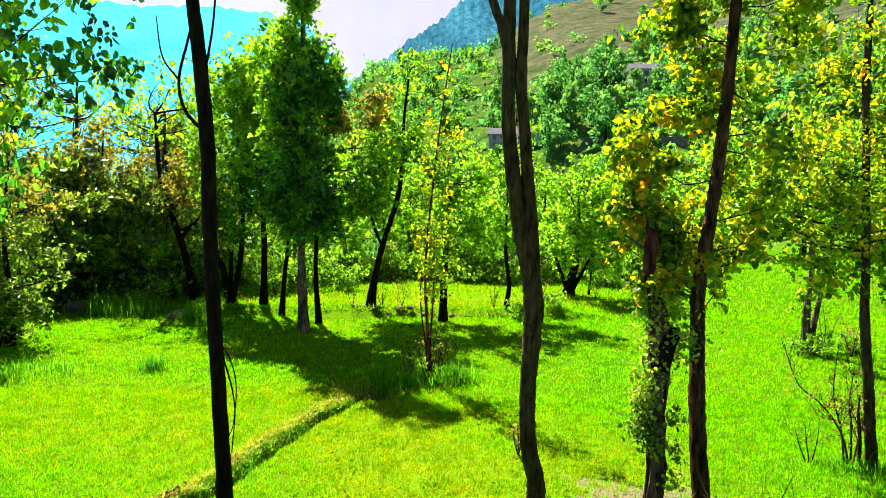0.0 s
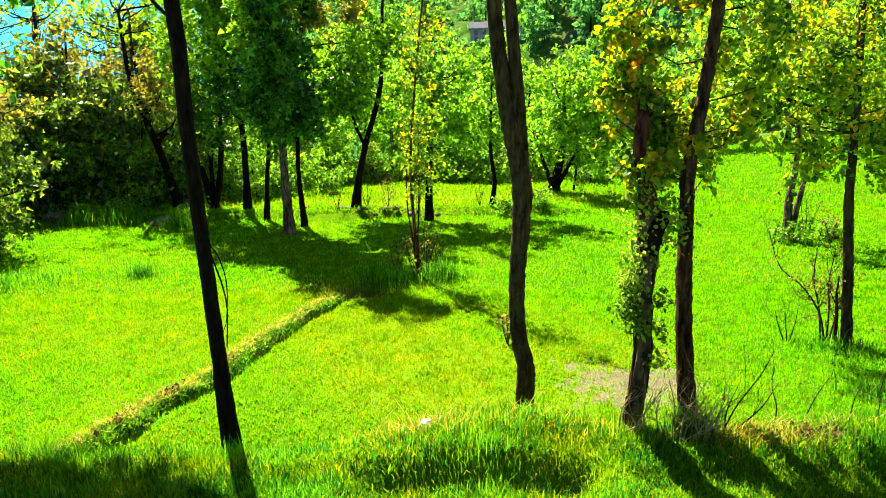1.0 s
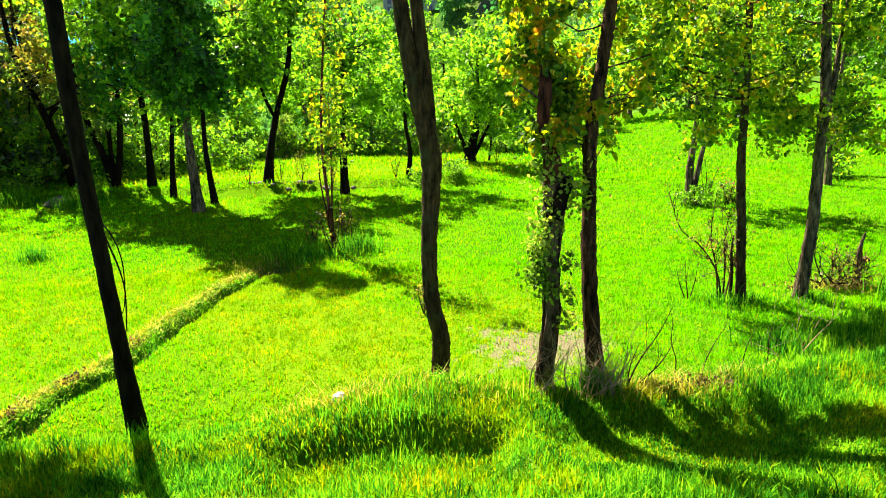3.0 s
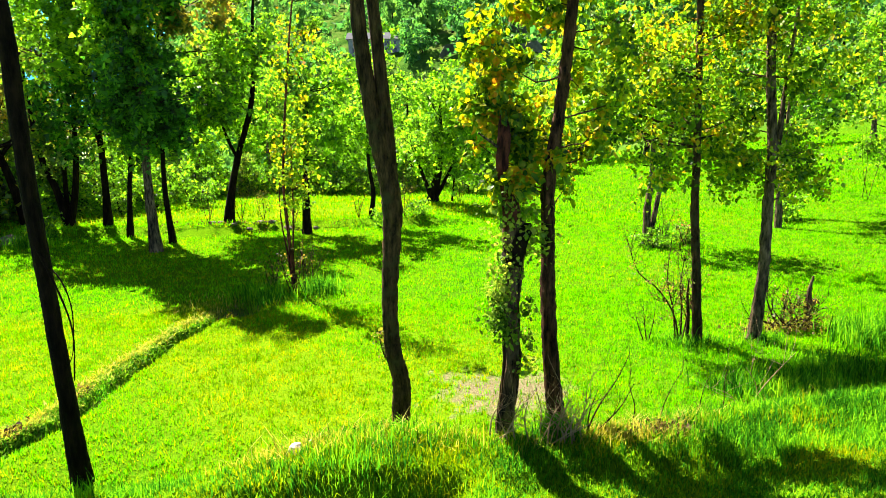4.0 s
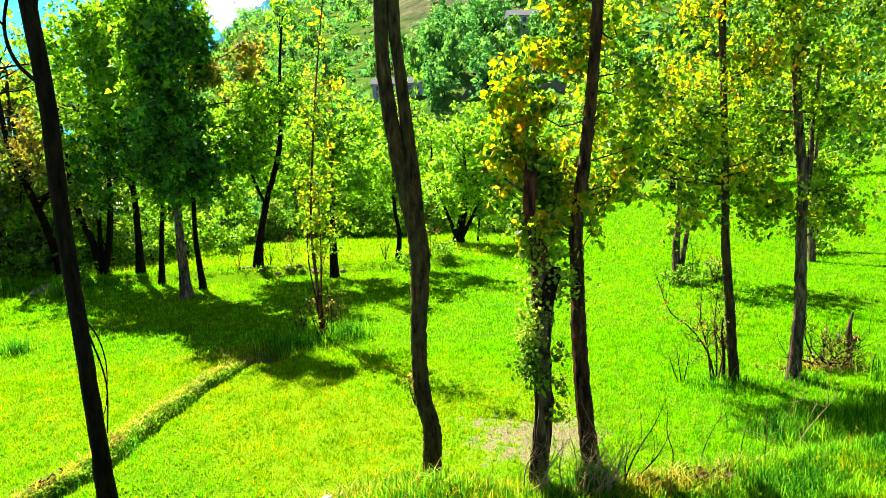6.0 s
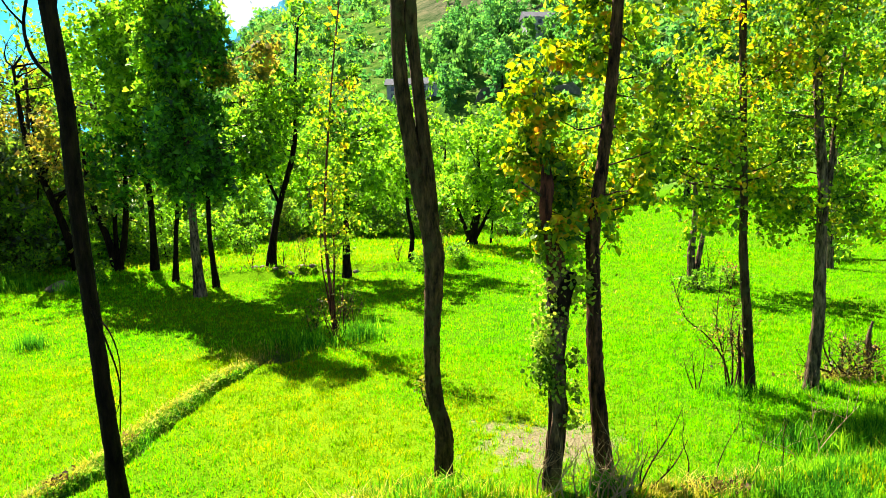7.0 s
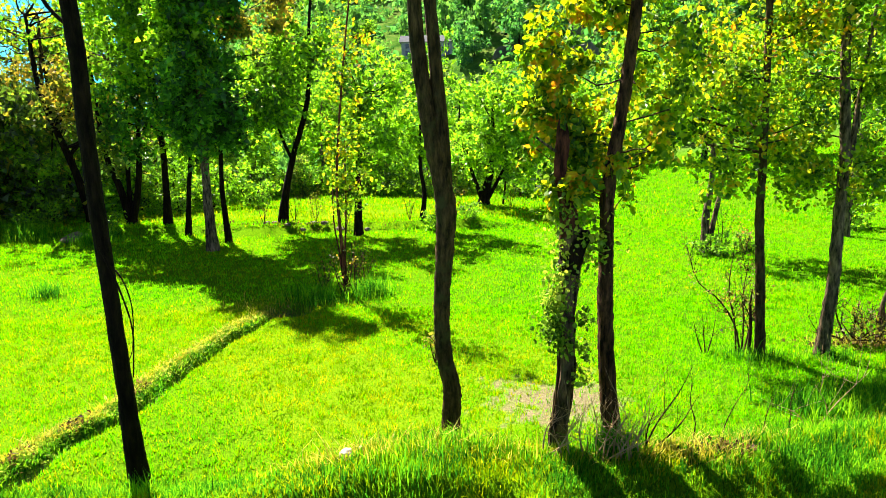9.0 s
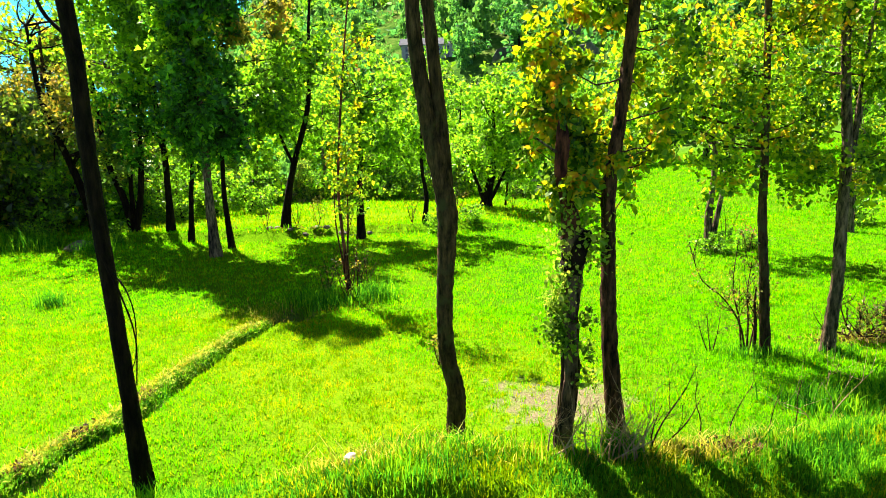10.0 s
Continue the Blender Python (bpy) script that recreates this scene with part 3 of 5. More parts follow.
# the forked tree
z0 = gz(0.86, 7.65)
tree("forked_tree", 0.86, 7.65, "smooth brown tree with a kinked trunk forking into two stems", bark=BARK_BROWN,
     trunk=[(0, 0, -0.05), (0.016, 0.000, 0.23 - z0), (0.020, 0.000, 0.51 - z0), (-0.054, 0.000, 0.84 - z0), (-0.084, 0.000, 1.18 - z0), (-0.081, 0.000, 1.58 - z0), (-0.048, 0.000, 2.07 - z0), (-0.030, 0.000, 2.47 - z0),
            (-0.081, 0.000, 2.88 - z0), (-0.177, 0.000, 3.29 - z0), (-0.244, 0.000, 3.70 - z0), (-0.326, 0.000, 4.38 - z0), (-0.333, 0.000, 5.19 - z0), (-0.326, 0.000, 6.01 - z0), (-0.272, 0.000, 7.77 - z0)],
     radii=(0.09411, 0.09839, 0.08841, 0.08555, 0.09554, 0.117, 0.1009, 0.08333, 0.07211, 0.06731, 0.05448), sides=14, rough=0.1, rings=9, flare=0.15, seed=12,
     extra=[([(-0.041, 0.000, 2.54 - z0), (-0.048, 0.014, 2.95 - z0), (-0.084, 0.014, 3.43 - z0), (-0.122, 0.014, 3.90 - z0), (-0.163, 0.000, 4.38 - z0), (-0.204, 0.000, 4.92 - z0), (-0.183, 0.000, 5.60 - z0), (-0.136, 0.000, 7.77 - z0)],
              (0.07184, 0.07809, 0.0734, 0.0656, 0.05934, 0.04685)),
            ([(-0.333, 0.000, 5.12 - z0), (-0.407, 0.000, 5.46 - z0), (-0.530, 0.000, 5.80 - z0), (-0.815, 0.000, 6.82 - z0)], (0.05432, 0.04889, 0.04074))])

# the broken ivy-clad trunk
sx, sy = 1.56, 5.85
z0 = gz(sx, sy)
snag = thing("broken_trunk", sx, sy, z0, "broken dead trunk with a red rotten top, clad in ivy", "tree")
rng = np.random.RandomState(13)
snag_line = spline([(-0.03, 0, -0.5), (0.02, 0, 0.8 - z0), (0.045, 0, 0.96 - z0), (0.08, 0, 1.38 - z0), (0.065, 0, 1.83 - z0), (0.085, 0, 2.17 - z0), (0.075, 0, 2.55 - z0)], 34)
part("trunk", tube_mesh("snag_trunk", [tube(snag_line, (0.075, 0.066, 0.06, 0.06, 0.064, 0.08, 0.085), 14, 0.16, rng, 0.25)], BARK_SNAG), snag)
top_line = spline([(0.075, 0, 2.5 - z0), (0.035, 0, 2.78 - z0), (-0.015, 0, 3.01 - z0), (-0.005, 0, 3.2 - z0), (0.0, 0, 3.34 - z0)], 16)
part("rotten_top", tube_mesh("snag_top", [tube(top_line, (0.085, 0.06, 0.056, 0.055, 0.04), 11, 0.14, rng),
                                          tube([(-0.03, 0, 3.28 - z0), (-0.035, 0, 3.36 - z0), (-0.03, 0, 3.43 - z0)], (0.025, 0.004), 5),
                                          tube([(0.03, 0, 3.28 - z0), (0.03, 0, 3.36 - z0), (0.025, 0, 3.4 - z0)], (0.02, 0.004), 5)], ROT), snag, "splintered red rotten wood")
part("dead_twig", tube_mesh("snag_twig", [tube(limb_path(rng, (-0.02, -0.03, 3.16 - z0), (-0.24, -0.1, 3.29 - z0)), (0.016, 0.008), 5)], BARK_GREY), snag)
burl = spline([(0.07, -0.02, 2.2 - z0), (0.13, -0.04, 2.4 - z0), (0.2, -0.05, 2.52 - z0)], 8)
part("burl", tube_mesh("snag_burl", [tube(burl, (0.09, 0.085, 0.05), 10, 0.15, rng)], BARK_DARK), snag)
vines = []
for k in range(9):
    a0, turn, hi = rng.uniform(0, 6.28), rng.uniform(-1.5, 1.5), rng.uniform(1.7, 2.4)
    t = np.linspace(0, 1, 22)
    zz = t * (hi - z0 + 0.3)
    cx = np.interp(zz, snag_line[:, 2], snag_line[:, 0])
    vines.append(tube(np.stack([cx + 0.07 * np.cos(a0 + turn * t), 0.07 * np.sin(a0 + turn * t), zz], 1) + rng.normal(0, 0.006, (22, 3)), (0.012, 0.005), 5))
part("ivy_vines", tube_mesh("snag_vines", vines, BARK_BROWN), snag, "ivy stems climbing the trunk")
ivy = []
for (dz, side, spread, count) in ((1.95, -0.12, 0.057, 285), (1.75, -0.13, 0.057, 285), (2.15, -0.1, 0.069, 225), (2.52, 0.02, 0.127, 330), (2.42, 0.17, 0.081, 195),
                                  (1.62, -0.08, 0.057, 135), (1.3, 0.13, 0.052, 90), (1.82, 0.13, 0.040, 90), (1.55, 0.12, 0.034, 60), (2.72, -0.12, 0.092, 135)):
    cx = np.interp(dz - z0, snag_line[:, 2], snag_line[:, 0])
    ivy.append(np.array([cx + side, -0.06, dz - z0]) + rng.normal(0, 1, (count, 3)) * np.array([spread, 0.07, spread * 1.25]))
v, f = leaves(np.vstack(ivy), 0.036, rng, 0.8, True, 0.42)
part("ivy_leaves", fast_mesh("snag_ivy", v, f, LEAF_IVY), snag, "glossy ivy leaves")

snag.location, snag.scale = (1.744, 6.48, 3.33 + 1.12 * (z0 - 3.33)), (1.12, 1.12, 1.12)

# the rough-barked tree beside it, with yellowing leaves
z0 = gz(2.07, 5.85)
gold = tree("yellowing_tree", 2.07, 5.85, "rough-barked tree with yellow-green autumn leaves on short branches", bark=BARK_RED, leaf=LEAF_GOLD, leaf_size=0.058, droop=0.6, fine=True,
     trunk=[(0.05, 0, -0.5), (0.02, 0, -0.05), (-0.05, 0, 1.05 - z0), (-0.095, 0, 1.57 - z0), (-0.115, 0, 2.07 - z0), (-0.12, 0, 2.45 - z0), (-0.125, 0, 2.86 - z0), (-0.075, 0, 3.21 - z0),
            (-0.02, 0, 3.6 - z0), (0.01, 0, 3.85 - z0), (0.06, 0, 4.37 - z0), (0.12, 0, 5.2 - z0), (0.2, 0, 6.6 - z0)],
     radii=(0.084, 0.069, 0.063, 0.059, 0.060, 0.052, 0.046, 0.042, 0.035), sides=14, rough=0.15, rings=10, seed=14, flare=0.35, limbs=22, limb_r=0.009, twigs=1,
     crowns=[((-0.32, 0.2, 3.05 - z0), (0.42, 0.35, 0.4), 44, 40, 0.09), ((0.2, 0.2, 3.1 - z0), (0.22, 0.3, 0.35), 10, 40, 0.085),
             ((-0.36, 0.5, 3.75 - z0), (0.36, 0.35, 0.65), 46, 58, 0.09), ((0.42, 0.25, 3.9 - z0), (0.4, 0.45, 0.85), 42, 46, 0.1, LEAF_TURN),
             ((-0.25, 0.2, 4.8 - z0), (0.38, 0.4, 0.65), 44, 58, 0.1), ((0.5, 0.3, 5.2 - z0), (0.55, 0.6, 0.8), 44, 46, 0.11, LEAF_TURN),
             ((0.1, 0.2, 6.4 - z0), (0.8, 0.8, 0.8), 40, 46, 0.14, LEAF_TURN),
             ((0.1, 0.4, 3.2 - z0), (0.35, 0.4, 0.3), 12, 36, 0.08)])
gold.location, gold.scale = (2.315, 6.48, 3.33 + 1.12 * (z0 - 3.33)), (1.12, 1.12, 1.12)
# the two straight trees on the field's near edge
tree("straight_tree", 5.75, 9.56, "straight grey-brown tree with light green and yellow leaves", bark=BARK_BROWN, leaf=LEAF_TURN, leaf_size=0.066, droop=0.5, fine=True,
     trunk=up([(5.75, 0), (5.7, 0.6), (5.66, 1.18), (5.58, 2.06), (5.56, 2.9), (5.52, 4.12), (5.48, 5.3), (5.5, 6.4), (5.55, 8.5)], 5.75),
     radii=(0.072, 0.065, 0.061, 0.058, 0.050, 0.043, 0.029), flare=0.15, sides=12, rough=0.13, rings=9, seed=15, limbs=24, limb_r=0.015, twigs=1,
     crowns=[((-0.85, 0.2, 3.6), (0.85, 0.9, 1.1), 74, 30, 0.17, LEAF_TURN), ((-0.9, 0.0, 4.0), (0.8, 0.8, 0.9), 30, 30, 0.15, LEAF_GOLD), ((-1.3, 1.3, 4.0), (1.1, 0.8, 1.1), 130, 30, 0.17, LEAF_MID), ((0.4, 1.3, 3.8), (0.75, 0.9, 0.8), 70, 34, 0.15, LEAF_FRESH), ((0.3, 0.1, 3.4), (0.5, 0.5, 0.8), 26, 34, 0.15), ((-0.4, 0.1, 5.0), (1.0, 1.0, 0.9), 60, 34, 0.17, LEAF_GOLD),
             ((0.5, 0.0, 5.2), (0.6, 0.8, 0.9), 40, 32, 0.16), ((-0.1, 0.1, 6.6), (0.9, 0.9, 0.9), 45, 32, 0.18), ((0, 0, 8.0), (0.7, 0.7, 0.8), 24, 30, 0.18), ((-0.5, 0.1, 2.8), (0.7, 0.6, 0.6), 34, 26, 0.15), ((0.35, 0.2, 2.8), (0.4, 0.5, 0.45), 24, 26, 0.15)])
tree("leafy_tree", 6.62, 9.4, "grey-barked tree with a slanting foot and a dense green crown", bark=BARK_GREY, leaf=LEAF_TURN, leaf_size=0.064, droop=0.5, fine=True,
     trunk=up([(6.62, 0), (6.66, 0.5), (6.7, 1.16), (6.69, 2.03), (6.68, 3.05), (6.57, 4.11), (6.53, 5.29), (6.6, 7.5)], 6.62),
     radii=(0.098, 0.082, 0.078, 0.075, 0.070, 0.053, 0.037), flare=0.15, sides=12, rough=0.13, rings=9, seed=16, limbs=24, limb_r=0.016, twigs=1,
     crowns=[((0.75, 0, 3.7), (0.75, 0.8, 0.85), 50, 36, 0.15), ((-0.3, 1.4, 4.4), (0.8, 0.8, 0.8), 70, 34, 0.15, LEAF_FRESH), ((-0.3, 0.1, 4.2), (0.5, 0.6, 0.9), 24, 34, 0.15), ((0.7, 0.1, 5.2), (1.0, 1.0, 1.0), 60, 34, 0.17),
             ((0.2, 0.0, 6.6), (1.0, 1.0, 1.0), 45, 34, 0.18), ((-0.3, 0.0, 5.3), (0.6, 0.8, 0.9), 37, 37, 0.16), ((0.1, 0, 2.7), (0.7, 0.5, 0.4), 12, 23, 0.13), ((0.55, 0.1, 2.7), (0.55, 0.6, 0.5), 34, 40, 0.14), ((-0.4, 0.2, 3.0), (0.5, 0.6, 0.5), 30, 40, 0.14)],
     extra=[([(0.06, 0, 2.5), (0.2, 0.05, 3.1), (0.28, 0.1, 3.8), (0.4, 0.1, 5.0)], (0.05, 0.04, 0.02))])
# the tree beside the bank whose boughs hang in from the side
# crowns above z 7 are unseen foliage, added to cast shade on the bank
tree("overhanging_tree", -8.4, 9.6, "leafy tree beside the bank with hanging boughs", bark=BARK_BROWN, leaf=LEAF_MID, leaf_size=0.11, droop=1.2, fine=True,
     trunk=[(0, 0, 0), (0.1, 0.0, 1.5), (0.15, -0.1, 3.0), (0.6, -0.3, 4.8), (0.9, -0.5, 7.5)], radii=(0.17, 0.13, 0.06), seed=17, limbs=44, limb_r=0.022, twigs=1,
     crowns=[((2.4, -1.1, 5.2), (0.8, 0.9, 1.0), 24, 22, 0.2), ((3.5, -0.5, 5.5), (0.6, 0.6, 0.6), 18, 20, 0.18, LEAF_DEEP), ((2.2, -0.7, 4.1), (0.9, 0.9, 0.9), 24, 22, 0.2, LEAF_DEEP), ((3.2, -1.4, 6.0), (0.8, 0.9, 0.6), 10, 20, 0.18), ((1.8, -0.9, 6.6), (1.6, 1.4, 1.2), 36, 24, 0.22, LEAF_DEEP),
             ((0.9, -0.4, 5.5), (1.5, 1.6, 1.8), 40, 26, 0.24), ((3.6, -0.8, 7.2), (1.5, 1.3, 0.7), 70, 28, 0.22), ((3.3, 1.1, 8.1), (1.2, 0.9, 0.8), 100, 30, 0.2), ((2.2, 0.6, 8.0), (1.2, 1.0, 0.9), 60, 30, 0.2)])

# ---- the group of trees round the shade in the middle of the field ----
# sunlit left and top are painted on as fresh leaves over a deep green core
tree("shade_tree", -4.56, 19.9, "grey-trunked tree with a tall dark green crown, left and top painted as sunlit", bark=BARK_GREY, leaf=LEAF_DEEP, leaf_size=0.12, droop=0.6,
     trunk=[(0, 0, 0), (-0.05, 0, 1.4), (-0.08, 0.1, 2.7), (-0.1, 0.2, 4.5), (-0.1, 0.3, 6.5), (-0.05, 0.3, 9.6), (0, 0.3, 10.6)], radii=(0.13, 0.11, 0.1, 0.08, 0.03), sides=10, seed=20, limbs=26, limb_r=0.03,
     crowns=[((0.0, 0.3, 4.4), (1.15, 1.2, 1.8), 230, 40, 0.24), ((0.0, 0.3, 6.8), (1.1, 1.1, 1.9), 200, 40, 0.24),
             ((-0.45, 0.3, 6.0), (0.95, 1.1, 2.4), 100, 34, 0.22, LEAF_FRESH), ((-0.1, 0.3, 8.0), (1.2, 1.2, 1.5), 90, 34, 0.22, LEAF_FRESH), ((0.05, 0.3, 10.2), (0.6, 0.6, 1.3), 60, 36, 0.2, LEAF_FRESH)])
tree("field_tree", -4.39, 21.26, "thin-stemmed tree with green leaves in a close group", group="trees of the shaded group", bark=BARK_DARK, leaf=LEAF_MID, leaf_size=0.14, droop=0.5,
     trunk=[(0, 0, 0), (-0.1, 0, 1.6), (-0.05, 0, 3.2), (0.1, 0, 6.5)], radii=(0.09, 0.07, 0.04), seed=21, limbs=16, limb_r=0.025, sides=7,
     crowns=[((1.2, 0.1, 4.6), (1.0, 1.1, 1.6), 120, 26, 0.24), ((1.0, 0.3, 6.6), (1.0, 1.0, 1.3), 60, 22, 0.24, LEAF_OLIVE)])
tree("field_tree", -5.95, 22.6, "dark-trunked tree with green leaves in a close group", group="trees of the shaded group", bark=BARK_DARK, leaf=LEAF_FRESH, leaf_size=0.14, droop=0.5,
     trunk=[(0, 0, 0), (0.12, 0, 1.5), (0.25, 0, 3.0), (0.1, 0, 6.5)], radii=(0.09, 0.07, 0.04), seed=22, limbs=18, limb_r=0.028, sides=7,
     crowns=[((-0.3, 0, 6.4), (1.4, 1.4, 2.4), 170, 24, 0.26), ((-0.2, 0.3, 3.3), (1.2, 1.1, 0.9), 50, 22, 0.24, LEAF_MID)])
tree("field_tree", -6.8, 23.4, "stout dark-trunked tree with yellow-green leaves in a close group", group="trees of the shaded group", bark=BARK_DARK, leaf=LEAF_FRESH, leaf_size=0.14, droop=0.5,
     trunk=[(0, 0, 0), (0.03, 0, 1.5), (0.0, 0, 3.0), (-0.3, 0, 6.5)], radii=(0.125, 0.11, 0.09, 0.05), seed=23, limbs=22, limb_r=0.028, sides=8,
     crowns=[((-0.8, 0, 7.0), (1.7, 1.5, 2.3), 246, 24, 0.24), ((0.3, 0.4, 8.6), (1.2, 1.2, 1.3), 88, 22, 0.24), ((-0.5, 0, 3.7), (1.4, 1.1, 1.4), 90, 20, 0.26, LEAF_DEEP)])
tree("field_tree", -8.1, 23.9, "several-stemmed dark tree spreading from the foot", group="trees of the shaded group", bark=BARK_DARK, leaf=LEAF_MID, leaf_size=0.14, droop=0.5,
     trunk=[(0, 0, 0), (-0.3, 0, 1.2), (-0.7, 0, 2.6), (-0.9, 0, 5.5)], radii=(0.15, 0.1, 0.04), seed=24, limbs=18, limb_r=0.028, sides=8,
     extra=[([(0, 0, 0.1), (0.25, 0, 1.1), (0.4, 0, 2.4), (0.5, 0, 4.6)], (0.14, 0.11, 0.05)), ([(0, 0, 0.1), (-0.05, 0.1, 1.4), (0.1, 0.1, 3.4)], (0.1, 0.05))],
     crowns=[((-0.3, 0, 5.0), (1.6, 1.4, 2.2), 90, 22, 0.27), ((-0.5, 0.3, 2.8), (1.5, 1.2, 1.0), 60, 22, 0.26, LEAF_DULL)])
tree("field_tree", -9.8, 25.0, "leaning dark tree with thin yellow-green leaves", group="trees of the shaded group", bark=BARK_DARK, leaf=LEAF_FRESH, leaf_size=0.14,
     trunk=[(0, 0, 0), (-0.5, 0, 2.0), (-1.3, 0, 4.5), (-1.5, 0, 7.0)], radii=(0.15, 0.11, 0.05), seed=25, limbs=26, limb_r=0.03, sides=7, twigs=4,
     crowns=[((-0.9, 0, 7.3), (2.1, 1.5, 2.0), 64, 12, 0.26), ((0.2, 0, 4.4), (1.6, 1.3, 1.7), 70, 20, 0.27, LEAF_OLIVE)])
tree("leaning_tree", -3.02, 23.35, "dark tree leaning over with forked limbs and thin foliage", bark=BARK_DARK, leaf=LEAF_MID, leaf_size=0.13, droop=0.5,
     trunk=[(0, 0, 0), (0.15, 0, 1.0), (0.44, 0, 2.19), (0.95, 0, 3.83), (1.1, 0, 5.2), (1.17, 0, 6.63), (1.36, 0, 8.2)], radii=(0.14, 0.11, 0.09, 0.06, 0.025), seed=26, limbs=16, limb_r=0.028, twigs=1,
     extra=[([(0.42, 0, 2.1), (0.1, 0, 2.9), (-0.1, 0, 3.8), (-0.2, 0, 4.6)], (0.06, 0.05, 0.02))],
     crowns=[((-0.3, 0, 4.0), (1.1, 1.2, 1.3), 110, 24, 0.24), ((0.9, 0, 5.6), (1.2, 1.2, 1.5), 110, 22, 0.24), ((1.3, 0, 8.0), (0.6, 0.6, 1.0), 22, 14, 0.2), ((0.9, 0.2, 3.2), (0.9, 0.9, 0.7), 32, 18, 0.2)])
tree("yellow_sapling", -0.54, 14.2, "clump of thin red-brown stems with a narrow yellow-green crown", category="sapling", bark=BARK_RUST, leaf=LEAF_TURN, leaf_size=0.075, droop=0.5,
     trunk=[(0, 0, 0), (-0.08, 0, 1.2), (-0.12, 0, 2.5), (0.1, 0, 4.8), (0.4, 0, 7.0)], radii=(0.04, 0.03, 0.012), seed=27, limbs=26, limb_r=0.012, sides=6, flare=0.2,
     extra=[([(0.04, 0, 0), (-0.02, 0.03, 0.7), (0.03, 0, 1.6), (0.06, 0, 3.0)], (0.03, 0.014)), ([(-0.03, 0, 0), (-0.12, 0.03, 0.8), (-0.22, 0, 1.6), (-0.2, 0, 2.6)], (0.025, 0.01)),
            ([(0.02, 0.05, 0), (0.14, 0.05, 0.7), (0.22, 0, 1.3)], (0.014, 0.004)), ([(-0.02, 0.05, 0), (-0.22, 0.05, 0.5), (-0.34, 0, 0.7)], (0.012, 0.004))],
     crowns=[((0.05, 0, 3.7), (0.45, 0.45, 1.4), 34, 18, 0.15, LEAF_GOLD), ((0.05, 0, 2.9), (0.5, 0.5, 1.3), 34, 18, 0.15), ((0.2, 0, 5.6), (0.34, 0.34, 1.5), 22, 16, 0.14, LEAF_GOLD), ((0.2, 0, 2.2), (0.5, 0.5, 0.6), 20, 20, 0.13, LEAF_TURN)])
tree("young_tree", -0.45, 22.15, "short-trunked young tree with a bushy green crown", bark=BARK_DARK, leaf=LEAF_FRESH, leaf_size=0.13, droop=0.5,
     trunk=[(0, 0, 0), (0.02, 0, 1.2), (0.1, 0, 2.6), (0.2, 0, 4.5)], radii=(0.13, 0.11, 0.04), seed=28, limbs=18, limb_r=0.025,
     crowns=[((0.35, 0, 3.4), (1.35, 1.3, 1.7), 100, 24, 0.22), ((0.5, 0, 5.3), (1.0, 1.0, 1.2), 40, 20, 0.22)])
tree("young_tree", 1.75, 23.4, "thin young tree with a light green crown", bark=BARK_DARK, leaf=LEAF_FRESH, leaf_size=0.13, droop=0.5,
     trunk=[(0, 0, 0), (0.08, 0, 0.9), (-0.05, 0, 2.0), (0.0, 0, 4.5)], radii=(0.09, 0.07, 0.03), seed=29, limbs=16, limb_r=0.022,
     crowns=[((0.1, 0, 3.4), (1.35, 1.2, 1.6), 80, 22, 0.22), ((0.2, 0, 5.2), (0.9, 0.9, 1.0), 30, 18, 0.22)])
tree("round_tree", 4.75, 28.4, "low spreading tree with a rounded light green crown", bark=BARK_DARK, leaf=LEAF_FRESH, leaf_size=0.15, droop=0.4,
     trunk=[(0, 0, 0), (0.15, 0, 0.8), (0.35, 0, 1.8), (0.4, 0, 4.5)], radii=(0.22, 0.16, 0.05), seed=30, limbs=26, limb_r=0.03,
     extra=[([(0, 0, 0.1), (-0.3, 0, 0.9), (-0.7, 0, 2.0)], (0.12, 0.05)), ([(0.1, 0, 0.1), (0.6, 0, 1.0), (1.2, 0, 2.2)], (0.1, 0.04)), ([(0.9, 0.2, 0), (1.0, 0.2, 1.0), (1.0, 0.2, 2.2)], (0.05, 0.03))],
     crowns=[((0.45, 0, 3.3), (2.3, 2.0, 2.3), 240, 26, 0.27), ((0.4, -0.3, 1.7), (2.0, 1.5, 1.0), 80, 24, 0.25, LEAF_MID)])
tree("twin_tree", 9.0, 17.4, "twin-stemmed tree with yellow-green hanging leaves", bark=BARK_GREY, leaf=LEAF_TURN, leaf_size=0.13, droop=0.5,
     trunk=[(0, 0, 0), (-0.05, 0, 1.0), (0.05, 0, 2.2), (0.0, 0, 5.0)], radii=(0.12, 0.09, 0.04), seed=31, limbs=20, limb_r=0.025,
     extra=[([(0.05, 0, 0.1), (0.2, 0, 1.0), (0.45, 0, 2.4), (0.7, 0, 4.0)], (0.08, 0.06, 0.03))],
     crowns=[((-0.1, 0, 3.6), (1.8, 1.5, 1.3), 70, 20, 0.22), ((0.1, 0, 5.6), (1.5, 1.4, 1.4), 22, 18, 0.22)])
tree("field_tree", 15.6, 20.5, "thin-stemmed tree with green leaves at the field's side", bark=BARK_GREY, leaf=LEAF_MID, leaf_size=0.14,
     trunk=[(0, 0, 0), (0.05, 0, 1.5), (0.1, 0, 3.2), (0.2, 0, 6.5)], radii=(0.12, 0.09, 0.04), seed=32, limbs=18, limb_r=0.025,
     crowns=[((0.2, 0, 5.4), (1.7, 1.6, 2.3), 110, 24, 0.25)])

